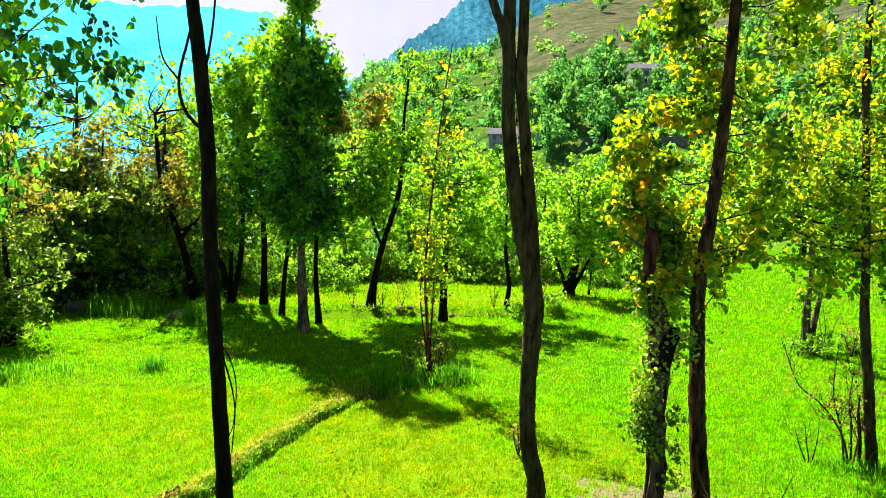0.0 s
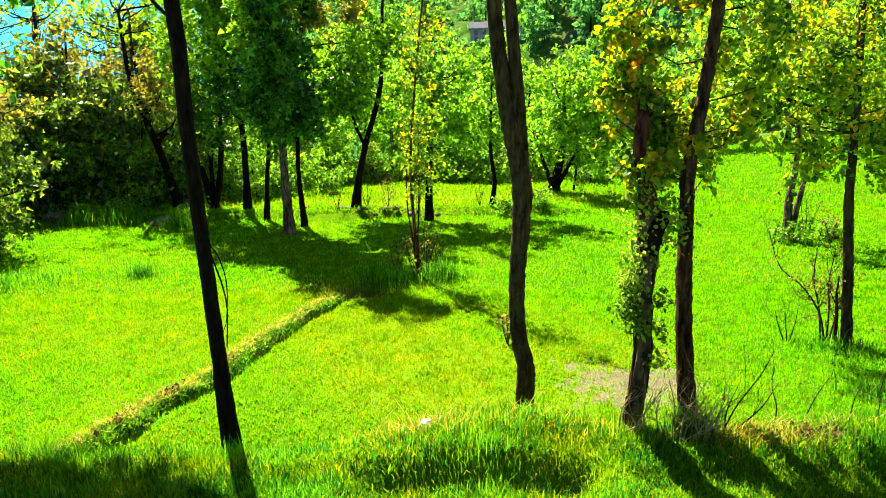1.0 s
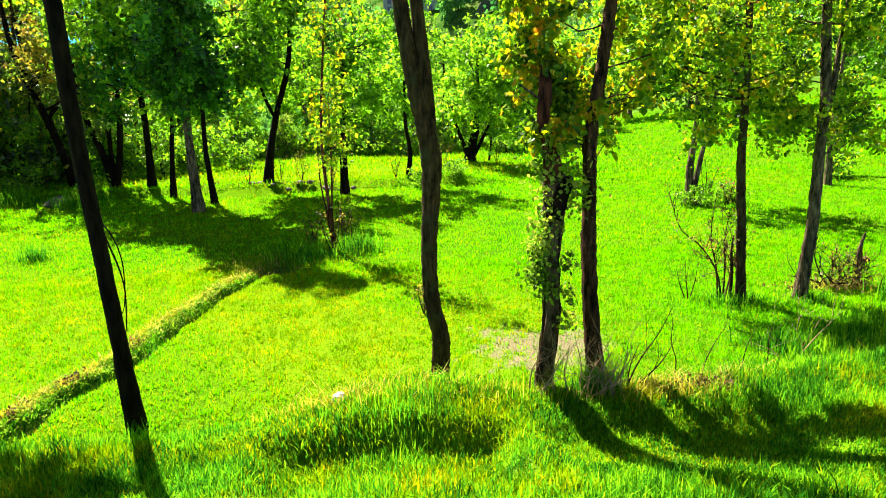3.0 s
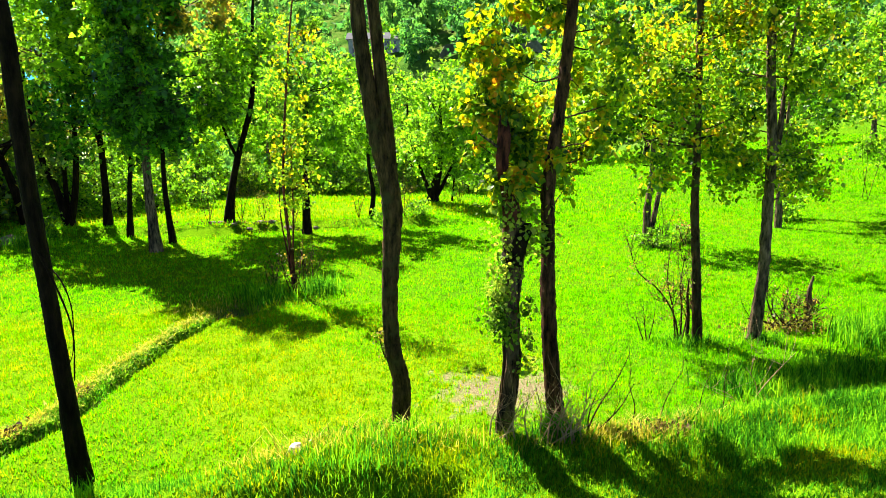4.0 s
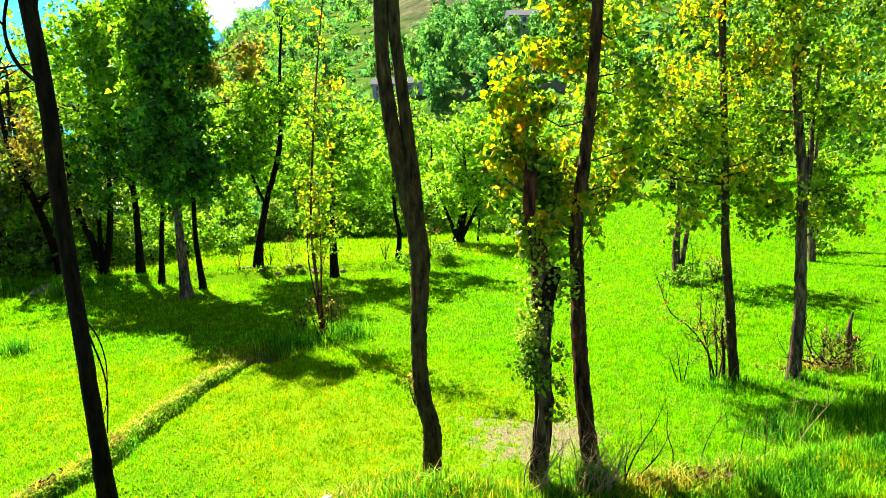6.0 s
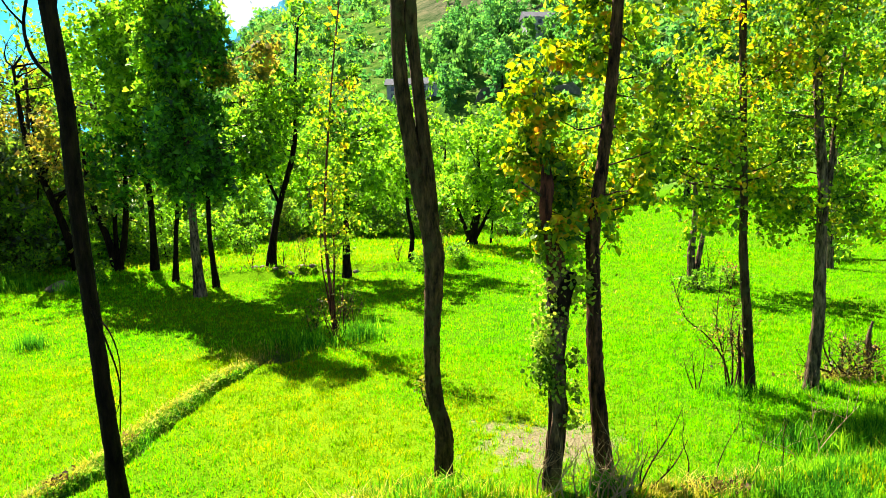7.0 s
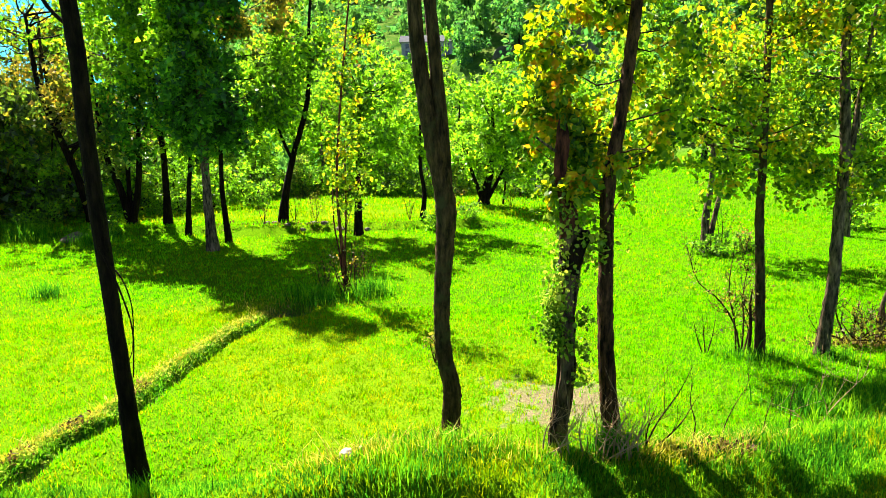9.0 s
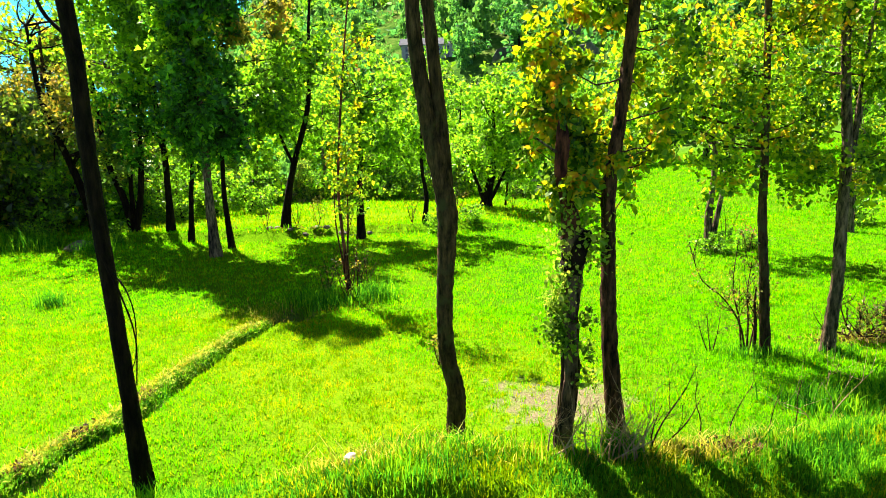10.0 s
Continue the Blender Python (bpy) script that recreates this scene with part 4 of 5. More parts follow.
tree("young_tree", 14.37, 19.07, "thin pale-stemmed young tree with sparse green leaves", bark=BARK_GREY, leaf=LEAF_MID, leaf_size=0.13, droop=0.5,
     trunk=[(0, 0, 0), (-0.05, 0, 1.2), (0.0, 0, 2.6), (0.1, 0, 5.0)], radii=(0.1, 0.08, 0.03), seed=33, limbs=14, limb_r=0.02,
     crowns=[((0.1, 0, 4.4), (1.2, 1.2, 1.6), 60, 20, 0.22)])

# ---- shrubs and trees along the field's edges: a few kinds, repeated ----
KINDS = {}


def kind_of(key, **kw):
    KINDS[key] = tree(**kw)
    KINDS[key].location = kw["x"], kw["y"], gz(kw["x"], kw["y"])


def planted(key, x, y, turn, size, tall=1.0, sink=0.0):
    s = Matrix.LocRotScale((x, y, gz(x, y) - sink), Euler((0, 0, turn)), (size, size, size * tall))
    return copy_thing(KINDS[key], s)


kind_of("willow", name="edge_tree", x=-9.0, y=37.5, label="light green bushy tree at the edge of the field", group="trees at the field's edge", bark=BARK_GREY, leaf=LEAF_FRESH, leaf_size=0.16, droop=0.6,
        trunk=[(0, 0, 0), (0.1, 0, 1.2), (0.0, 0, 3.0), (0.2, 0, 6.0)], radii=(0.16, 0.12, 0.05), seed=40, limbs=14, limb_r=0.03, sides=6,
        crowns=[((0, 0, 2.6), (2.1, 1.9, 2.0), 110, 24, 0.32), ((0.2, 0, 5.2), (1.7, 1.6, 1.9), 90, 24, 0.32)])
kind_of("deep", name="edge_tree", x=-12.5, y=31.5, label="dark green leafy tree at the edge of the field", group="trees at the field's edge", bark=BARK_DARK, leaf=LEAF_MID, leaf_size=0.17, droop=0.5,
        trunk=[(0, 0, 0), (-0.1, 0, 1.6), (0.1, 0, 3.6), (0.0, 0, 7.0)], radii=(0.17, 0.12, 0.05), seed=41, limbs=16, limb_r=0.03, sides=6,
        crowns=[((0.2, 0, 3.6), (1.9, 1.9, 1.9), 90, 24, 0.32), ((-0.2, 0, 6.3), (1.8, 1.7, 2.2), 100, 24, 0.32)])
kind_of("dull", name="edge_tree", x=-15.2, y=28.4, label="dull olive-green leafy tree in the dark hedge", group="trees at the field's edge", bark=BARK_DARK, leaf=LEAF_DULL, leaf_size=0.15, droop=0.5,
        trunk=[(0, 0, 0), (0.1, 0, 1.6), (-0.1, 0, 3.6), (0.1, 0, 7.0)], radii=(0.15, 0.1, 0.04), seed=45, limbs=20, limb_r=0.03, sides=6, twigs=1,
        crowns=[((0.2, 0, 3.0), (2.0, 1.9, 2.2), 84, 22, 0.32), ((-0.2, 0, 6.0), (1.8, 1.7, 2.2), 60, 20, 0.34, LEAF_OLIVE)])
kind_of("olive", name="edge_tree", x=-16.0, y=33.0, label="tree with thin olive-brown leaves and many bare twigs", group="trees at the field's edge", bark=BARK_BROWN, leaf=LEAF_OLIVE, leaf_size=0.15, droop=0.3,
        trunk=[(0, 0, 0), (0.3, 0, 1.6), (0.1, 0, 3.6), (0.5, 0, 8.0)], radii=(0.17, 0.12, 0.05), seed=42, limbs=70, limb_r=0.026, sides=6, twigs=3,
        crowns=[((0.2, 0, 4.2), (2.3, 2.1, 1.9), 76, 18, 0.34), ((0.3, 0, 7.2), (2.6, 2.3, 2.6), 50, 13, 0.4, LEAF_TURN)])
kind_of("shrub", name="shrub", x=-11.8, y=29.0, label="dense dark green shrub at the foot of the trees", category="shrub", group="shrubs at the field's edge", bark=BARK_DARK, leaf=LEAF_MID, leaf_size=0.15, droop=0.5,
        trunk=[(0, 0, 0), (0.1, 0, 0.5), (0.2, 0, 1.1), (0.3, 0, 2.0)], radii=(0.06, 0.04, 0.02), seed=43, limbs=14, limb_r=0.02, sides=5,
        extra=[([(0, 0, 0), (-0.3, 0.1, 0.6), (-0.6, 0.1, 1.4)], (0.05, 0.02)), ([(0, 0.1, 0), (0.4, 0.3, 0.7), (0.7, 0.4, 1.5)], (0.05, 0.02))],
        crowns=[((0, 0, 1.5), (1.7, 1.5, 1.5), 74, 24, 0.28)])
kind_of("low", name="shrub", x=-4.0, y=36.6, label="low green shrub with brown stems", category="shrub", group="shrubs at the field's edge", bark=BARK_BROWN, leaf=LEAF_MID, leaf_size=0.14, droop=0.3,
        trunk=[(0, 0, 0), (0.1, 0, 0.4), (0.2, 0, 1.2)], radii=(0.04, 0.03, 0.01), seed=44, limbs=14, limb_r=0.016, sides=5,
        extra=[([(0, 0, 0), (-0.3, 0.1, 0.5), (-0.6, 0.1, 1.1)], (0.03, 0.01))],
        crowns=[((0, 0, 0.75), (1.3, 1.1, 0.8), 60, 20, 0.2)])
kind_of("hedge", name="hedge_bush", x=-11.4, y=25.6, label="tall dense dark green bush in the hedge beside the field", category="bush", group="bushes of the hedge", bark=BARK_DARK, leaf=LEAF_DULL, leaf_size=0.15, droop=0.6,
        trunk=[(0, 0, 0), (0.15, 0, 0.8), (0.1, 0, 1.8), (0.3, 0, 3.6)], radii=(0.08, 0.06, 0.02), seed=46, limbs=16, limb_r=0.02, sides=5, twigs=1,
        extra=[([(0, 0, 0), (-0.35, 0.1, 0.9), (-0.6, 0.1, 2.2)], (0.06, 0.02)), ([(0, 0.1, 0), (0.4, 0.2, 1.0), (0.8, 0.3, 2.3)], (0.05, 0.02))],
        crowns=[((0, 0, 1.3), (1.7, 1.4, 1.3), 60, 24, 0.28), ((0, 0, 1.9), (1.7, 1.4, 1.5), 50, 24, 0.28, LEAF_MID), ((0.1, 0, 3.3), (1.5, 1.3, 1.3), 56, 24, 0.3)])
rng = np.random.RandomState(50)
for x, y, size, tall in ((-12.9, 26.8, 1.1, 1.1), (-13.9, 24.6, 1.0, 1.0), (-15.3, 26.2, 1.2, 1.15), (-16.2, 23.2, 1.1, 1.1), (-17.8, 21.6, 1.2, 1.1), (-18.9, 24.4, 1.3, 1.2),
                         (-14.6, 20.4, 0.75, 0.8), (-12.9, 17.9, 0.85, 0.9), (-11.7, 16.9, 0.6, 0.7), (-16.4, 18.6, 1.1, 1.1), (-19.6, 18.0, 1.2, 1.1), (-20.5, 21.5, 1.3, 1.2)):
    planted("hedge", x, y, rng.uniform(0, 6.28), size, tall)
for k in range(17):
    planted("low" if k % 3 else "hedge", -7.5 + 1.25 * k + rng.uniform(-0.4, 0.4), 36.0 + rng.uniform(-0.5, 1.2), rng.uniform(0, 6.28), rng.uniform(0.8, 1.2) * (1 if k % 3 else 0.62))
for key, x, y, size, tall in (
        ("willow", -6.2, 39.0, 0.95, 0.95), ("willow", -2.8, 40.0, 1.0, 0.9), ("willow", 0.6, 38.4, 0.85, 0.95), ("willow", 3.2, 40.5, 0.95, 0.9), ("willow", 8.2, 41.0, 0.9, 0.85),
        ("willow", 11.4, 44.0, 1.0, 0.9), ("willow", 15.0, 46.0, 1.05, 0.9), ("deep", -4.6, 43.0, 1.0, 0.95), ("deep", 6.0, 45.0, 0.95, 0.85), ("willow", 19.5, 47.0, 1.1, 0.9),
        ("deep", 24.0, 46.0, 1.15, 1.0), ("willow", 28.0, 44.0, 1.15, 1.0), ("deep", 33.0, 43.0, 1.2, 1.0), ("willow", 38.0, 41.0, 1.2, 1.0), ("deep", 43.0, 40.0, 1.2, 1.1), ("willow", 22.0, 22.5, 0.7, 1.0), ("deep", 47.0, 33.0, 1.2, 1.0), ("willow", 31.0, 30.0, 0.9, 0.9),
        ("olive", -10.4, 29.6, 0.85, 1.0), ("olive", -12.6, 28.6, 0.95, 1.0), ("dull", -15.0, 27.6, 0.9, 1.0), ("olive", -17.6, 26.0, 1.05, 1.0), ("dull", -20.0, 23.5, 1.05, 1.0), ("olive", -18.0, 31.5, 1.2, 1.0),
        ("olive", -20.5, 29.5, 1.0, 0.9), ("dull", -23.5, 27.0, 1.1, 1.0), ("olive", -14.0, 34.5, 1.05, 0.95), ("olive", -11.0, 37.5, 1.0, 1.0), ("willow", -8.4, 33.5, 0.8, 0.9), ("dull", -21.5, 19.0, 1.0, 1.0), ("dull", -24.0, 22.0, 1.2, 1.0), ("dull", -12.9, 29.6, 1.05, 1.0)):
    planted(key, x + rng.uniform(-0.3, 0.3), y, rng.uniform(0, 6.28), size, tall)
planted("dull", -11.6, 17.2, 1.0, 0.72)
for key, x, y, size in (("shrub", -13.6, 26.6, 0.95), ("shrub", -15.6, 25.8, 1.0), ("shrub", -17.6, 23.6, 1.1), ("shrub", -19.2, 21.0, 1.1), ("shrub", -10.6, 27.2, 0.8), ("shrub", -9.0, 27.6, 0.8), ("shrub", -7.4, 26.9, 0.6),
                        ("shrub", -11.2, 28.4, 1.0), ("shrub", -9.7, 28.8, 1.0), ("shrub", -8.2, 28.6, 0.9), ("shrub", -6.6, 28.9, 0.8), ("shrub", -5.2, 29.2, 0.7), ("low", -7.2, 37.4, 1.1), ("low", -1.6, 36.4, 1.0), ("low", 0.9, 35.8, 0.9), ("low", 2.9, 34.5, 0.9), ("low", 7.4, 33.0, 0.9), ("low", 9.0, 38.5, 1.1), ("low", 11.8, 41.0, 1.0), ("low", 8.9, 16.9, 0.42), ("low", 10.2, 17.3, 0.4),
                        ("low", 15.2, 20.0, 0.6), ("low", 2.2, 22.8, 0.42), ("low", 3.3, 23.2, 0.4), ("shrub", 7.0, 37.5, 0.8), ("shrub", -10.9, 23.6, 0.42), ("low", -8.6, 22.9, 0.5)):
    planted(key, x, y, rng.uniform(0, 6.28), size)

# ---- the hillside: trees, terrace walls, houses ----
kind_of("hill", name="hill_tree", x=20, y=150, label="leafy green tree on the terraced hillside", group="trees on the hillside", bark=BARK_DARK, leaf=LEAF_HILL, leaf_size=0.75, droop=0.4,
        trunk=[(0, 0, -0.5), (0.1, 0, 2.0), (0.0, 0, 5.0)], radii=(0.3, 0.1), seed=60, limbs=0, limb_r=0.05, sides=5,
        crowns=[((0, 0, 4.6), (3.2, 3.2, 3.4), 52, 10, 0.75)])
kind_of("hillwillow", name="hill_willow", x=28, y=165, label="pale green willow on the terraced hillside", group="trees on the hillside", bark=BARK_DARK, leaf=LEAF_WILLOW, leaf_size=0.9, droop=2.2,
        trunk=[(0, 0, -0.5), (0.1, 0, 2.0), (0.0, 0, 6.0)], radii=(0.3, 0.1), seed=61, limbs=0, limb_r=0.05, sides=5,
        crowns=[((0, 0, 5.4), (2.6, 2.6, 4.4), 60, 10, 0.75)])
kind_of("hillbush", name="hill_bush", x=33, y=170, label="green bush on the hillside", category="bush", group="bushes on the hillside", bark=BARK_DARK, leaf=LEAF_FRESH, leaf_size=0.7, droop=0.2,
        trunk=[(0, 0, -0.5), (0.1, 0, 0.6), (0.0, 0, 1.6)], radii=(0.12, 0.05), seed=62, limbs=0, limb_r=0.03, sides=4,
        crowns=[((0, 0, 1.5), (2.3, 2.3, 1.6), 36, 9, 0.6)])
HOUSES = ((15.6, 178.0, 7.5, 5.0, 0.3), (5.0, 172.0, 13.0, 5.0, -0.1))
rng = np.random.RandomState(61)
for k in range(520):
    az, r = rng.uniform(-9, 50), 96 + 330 * rng.rand() ** 1.9
    x, y = r * math.sin(radians(az)), r * math.cos(radians(az))
    if any(abs(az - h[0]) * math.pi / 180 * r < 7 and -9 < r - h[1] < 9 for h in HOUSES):
        continue
    if r > 235 and az > 4 and rng.rand() < 0.86:
        continue
    u = rng.rand()
    planted("hillwillow" if u < 0.22 else "hillbush" if u < 0.5 else "hill", x, y, rng.uniform(0, 6.28), rng.uniform(0.6, 1.15), rng.uniform(0.85, 1.25))

for k in range(70):
    az, r = rng.uniform(2, 17), rng.choice((rng.uniform(98, 120), rng.uniform(158, 200)))
    if any(abs(az - h[0]) * math.pi / 180 * r < 8 and -12 < r - h[1] < 9 for h in HOUSES):
        continue
    planted("hillwillow" if rng.rand() < 0.35 else "hill", r * math.sin(radians(az)), r * math.cos(radians(az)), rng.uniform(0, 6.28), rng.uniform(0.55, 1.1), rng.uniform(0.85, 1.3))
for az, r, size in ((14.7, 170, 0.85), (16.4, 171, 0.75), (15.5, 164, 0.6)):
    planted("hillwillow", r * math.sin(radians(az)), r * math.cos(radians(az)), az, size)
# the woods between them, too many to count
g = np.random.RandomState(63)
az, r = g.uniform(-14, 52, 2600), 94 + 380 * g.rand(2600) ** 1.5
keep = ~((r > 240) & (az > 4) & (g.rand(2600) < 0.8)) & (wave(r * np.sin(np.radians(az)), r * np.cos(np.radians(az)), 64, 30) > -0.45)
for h in HOUSES:
    keep &= ~((np.abs(az - h[0]) * math.pi / 180 * r < 6) & (r - h[1] > -8) & (r - h[1] < 6))
az, r = np.radians(az[keep]), r[keep]
x, y = r * np.sin(az), r * np.cos(az)
size = g.uniform(0.8, 2.6, len(x)) * (0.7 + r / 400)
c = np.stack([x, y, land(x, y) + size * 0.6], 1)
for key, mat_, lo, hi in (("hillside_woods", LEAF_HILL, 0.0, 0.55), ("hillside_bushes", LEAF_FRESH, 0.55, 0.8), ("hillside_willows", LEAF_WILLOW, 0.8, 1.0)):
    u = np.linspace(0, 1, len(x))
    pick = (u >= lo) & (u < hi)
    cc, ss = np.repeat(c[pick], 34, axis=0), np.repeat(size[pick], 34)
    v, f = leaves(cc + g.normal(0, 0.55, cc.shape) * ss[:, None] * np.array([1, 1, 0.9]), 0.55 * ss, g, 0.5)
    tagged(new(key, fast_mesh(key, v, f, mat_)), "dense green woods and scrub covering the hillside", "woods", kind="stuff")


def box(bm, x0, x1, y0, y1, z0, z1):
    vs = [bm.verts.new(p) for p in ((x0, y0, z0), (x1, y0, z0), (x1, y1, z0), (x0, y1, z0), (x0, y0, z1), (x1, y0, z1), (x1, y1, z1), (x0, y1, z1))]
    for q in ((0, 3, 2, 1), (4, 5, 6, 7), (0, 1, 5, 4), (1, 2, 6, 5), (2, 3, 7, 6), (3, 0, 4, 7)):
        bm.faces.new([vs[i] for i in q])


def solid(name, bm, material_):
    me = bpy.data.meshes.new(name)
    bm.to_mesh(me)
    bm.free()
    me.materials.append(material_)
    return me


def house(az, r, w, d, turn):
    x, y = r * math.sin(radians(az)), r * math.cos(radians(az))
    root = thing("house", x, y, gz(x, y) - 0.8, "small plastered hillside house with a grey tin roof", "house", "houses on the hillside")
    root.rotation_euler = (0, 0, turn - radians(az))
    bm = bmesh.new()
    box(bm, -w / 2, w / 2, -d / 2, d / 2, -2.5, 4.2)
    part("wall", solid("house_wall", bm, PLASTER), root)
    bm = bmesh.new()
    e = 0.6
    ridge = [bm.verts.new((sx_ * (w / 2 + e), 0, 6.0)) for sx_ in (-1, 1)]
    eave = [bm.verts.new((sx_ * (w / 2 + e), sy_ * (d / 2 + e), 4.1)) for sy_ in (-1, 1) for sx_ in (-1, 1)]
    bm.faces.new((eave[0], eave[1], ridge[1], ridge[0]))
    bm.faces.new((eave[3], eave[2], ridge[0], ridge[1]))
    bm.faces.new((eave[2], eave[0], ridge[0]))
    bm.faces.new((eave[1], eave[3], ridge[1]))
    bm.faces.new((eave[0], eave[2], eave[3], eave[1]))
    part("roof", solid("house_roof", bm, ROOFTIN), root)
    for k in range(int(w // 2)):
        for zz in (0.9, 2.6):
            cx = -w / 2 + 1.0 + k * 2.0
            bm = bmesh.new()
            box(bm, cx, cx + 0.9, -d / 2 - 0.06, -d / 2 + 0.05, zz, zz + 1.1)
            part("window", solid("house_window", bm, DARKGLASS), root)


for h in HOUSES:
    house(*h)
for k, (az0, az1, r0) in enumerate(((7, 19, 136), (9, 20, 146), (6, 14, 128), (11, 24, 156))):
    a = np.radians(np.linspace(az0, az1, 40))
    rr = r0 + 3 * np.sin(a * 31 + k)
    x, y = rr * np.sin(a), rr * np.cos(a)
    z = land(x, y)
    v = np.concatenate([np.stack([x, y, z - 1.5], 1), np.stack([x, y, z + 0.7 + 0.15 * np.sin(a * 400)], 1), np.stack([x * 1.002, y * 1.002, z + 0.7], 1)])
    i = np.arange(39)
    f = np.concatenate([np.stack([i, i + 1, i + 41, i + 40], 1), np.stack([i + 40, i + 41, i + 81, i + 80], 1)])
    tagged(new("terrace_wall", fast_mesh("terrace_wall", v, f, WALLSTONE)), "dark dry-stone terrace wall on the hillside", "wall", "terrace walls", "structure")

# ---- things on the ground ----


def stone(name, x, y, size, label, material_, seed, group=""):
    bm = bmesh.new()
    bmesh.ops.create_icosphere(bm, subdivisions=4, radius=1.0)
    r = np.random.RandomState(seed)
    off = Vector(r.uniform(-9, 9, 3))
    for vert in bm.verts:
        p = vert.co.copy()
        k = 1 + 0.34 * noise.noise(p * 1.1 + off) + 0.14 * noise.noise(p * 3.1 + off) + 0.05 * noise.noise(p * 9 + off)
        vert.co = Vector((p.x * size[0], p.y * size[1], p.z * size[2])) * k
    for face in bm.faces:
        face.smooth = True
    ob = new(name, solid(name, bm, material_))
    ob.location = (x, y, gz(x, y) + size[2] * 0.25)
    ob.rotation_euler = (0, 0, r.uniform(0, 3))
    return tagged(ob, label, "stone", group)


stone("rock", -9.3, 22.4, (0.5, 0.35, 0.2), "low brown weathered rock in the grass", STONE, 1)
stone("rock", -13.3, 23.2, (0.5, 0.45, 0.26), "low grey weathered rock beside the hedge", STONE, 2)
stone("rock", -14.9, 23.4, (0.5, 0.5, 0.2), "low grey weathered rock beside the hedge", STONE, 8)
stone("pale_stone", -0.22, 5.68, (0.07, 0.06, 0.06), "small pale stone on the crest of the bank", PALE_STONE, 3)
stone("pale_stone", -0.1, 5.75, (0.05, 0.05, 0.04), "small pale stone on the crest of the bank", PALE_STONE, 4)
stone("boulder", -2.08, 4.22, (0.22, 0.17, 0.1), "grey boulder half buried in the grassy bank", BOULDER, 5)
rng = np.random.RandomState(70)
for k in range(9):
    stone("rubble_stone", -3.6 + k * 0.42 + rng.uniform(-0.1, 0.1), 22.9 + rng.uniform(-0.2, 0.3), (rng.uniform(0.08, 0.16), rng.uniform(0.08, 0.14), rng.uniform(0.05, 0.09)),
          "small field stone in a row on the field ridge", STONE, 71 + k, "stones of the field ridge")


def twig_bush(name, x, y, stems, label, bark, seed, twigs=3, leaf=None, r=0.012, category="bush", size=1.0):
    """A leafless bush of bent stems with side twigs."""
    g = np.random.RandomState(seed)
    root = thing(name, x, y, gz(x, y), label, category)
    tips = []
    for pts in stems:
        s = spline(pts, 12) * size
        s[0, 2] -= 0.05
        stem = part("stem", tube_mesh(name + "_stem", [tube(s, (r * 1.4, r, r * 0.4), 6)], bark), root)
        for _ in range(twigs):
            k = g.randint(3, 11)
            e = s[k] + g.normal(0, 0.16, 3) * size + np.array([0, 0, 0.25 * size])
            q = limb_path(g, s[k], e, 0.08, 5)
            pieces = [tube(q, (r * 0.5, r * 0.15), 4)]
            tips.append(q)
            for _ in range(2):
                e2 = q[2] + g.normal(0, 0.1, 3) * size + np.array([0, 0, 0.12 * size])
                pieces.append(tube(limb_path(g, q[2], e2, 0.08, 4), (r * 0.3, r * 0.1), 3))
            part("twig", tube_mesh(name + "_twig", pieces, bark), stem)
    if leaf:
        v, f = leaves(around(g, np.vstack(tips), 2, 0.05), 0.045, g, 0.3)
        part("leaves", fast_mesh(name + "_leaves", v, f, leaf), root)
    return root


twig_bush("bare_bush", 5.5, 9.66, [[(0, 0, 0), (-0.12, 0, 0.45), (-0.4, 0, 0.85), (-0.75, 0, 1.15), (-0.95, 0, 1.7)], [(0.02, 0, 0), (0.02, 0, 0.45), (-0.02, 0, 0.9), (0.03, 0, 1.4)],
                                   [(-0.05, 0.02, 0), (-0.1, 0.05, 0.5), (-0.22, 0.05, 1.0), (-0.2, 0, 1.7)], [(0.05, 0, 0), (0.22, 0.1, 0.5), (0.4, 0.1, 1.1)]],
          "nearly leafless bush of thin bent brown stems", BARK_RED, 80, 14, LEAF_OLIVE, 0.011)
twig_bush("stub", 5.6, 9.6, [[(0, 0, 0), (0.0, 0, 0.4), (-0.03, 0, 0.75), (-0.02, 0, 1.0)]], "short broken stem beside the bare bush", BARK_RED, 81, 3, None, 0.022, "stump")
twig_bush("dry_weed", 5.0, 9.75, [[(0, 0, 0), (-0.05, 0, 0.3), (-0.08, 0, 0.6)], [(0.03, 0, 0), (0.1, 0, 0.3), (0.12, 0, 0.55)], [(-0.05, 0, 0), (-0.15, 0, 0.25), (-0.22, 0, 0.5)]], "small dry weed with thin dark stems", BARK_RED, 82, 3, None, 0.007, "weed")
twig_bush("cut_stump", 7.9, 9.95, [[(0.1, 0, 0), (0.12, 0, 0.35), (0.1, 0, 0.6), (0.16, 0, 0.85)], [(0.12, 0, 0.3), (0.22, 0, 0.42), (0.3, 0, 0.38)]], "cut twisted stump with short stubs", BARK_GREY, 83, 0, None, 0.045, "stump")
twig_bush("dead_brush", 7.5, 9.95, [[(0, 0, 0), (-0.2, 0, 0.3), (-0.35, 0, 0.7)], [(0.05, 0, 0), (0.1, 0.05, 0.3), (0.02, 0, 0.55)], [(0.1, 0, 0), (0.4, 0, 0.2), (0.7, 0, 0.28)], [(0, 0, 0), (-0.3, 0, 0.12), (-0.6, 0, 0.2)], [(0.2, 0, 0), (0.3, 0.1, 0.25), (0.5, 0, 0.45)]],
          "heap of dead brushwood and dry twigs", BARK_RED, 84, 8, None, 0.014, "brushwood")
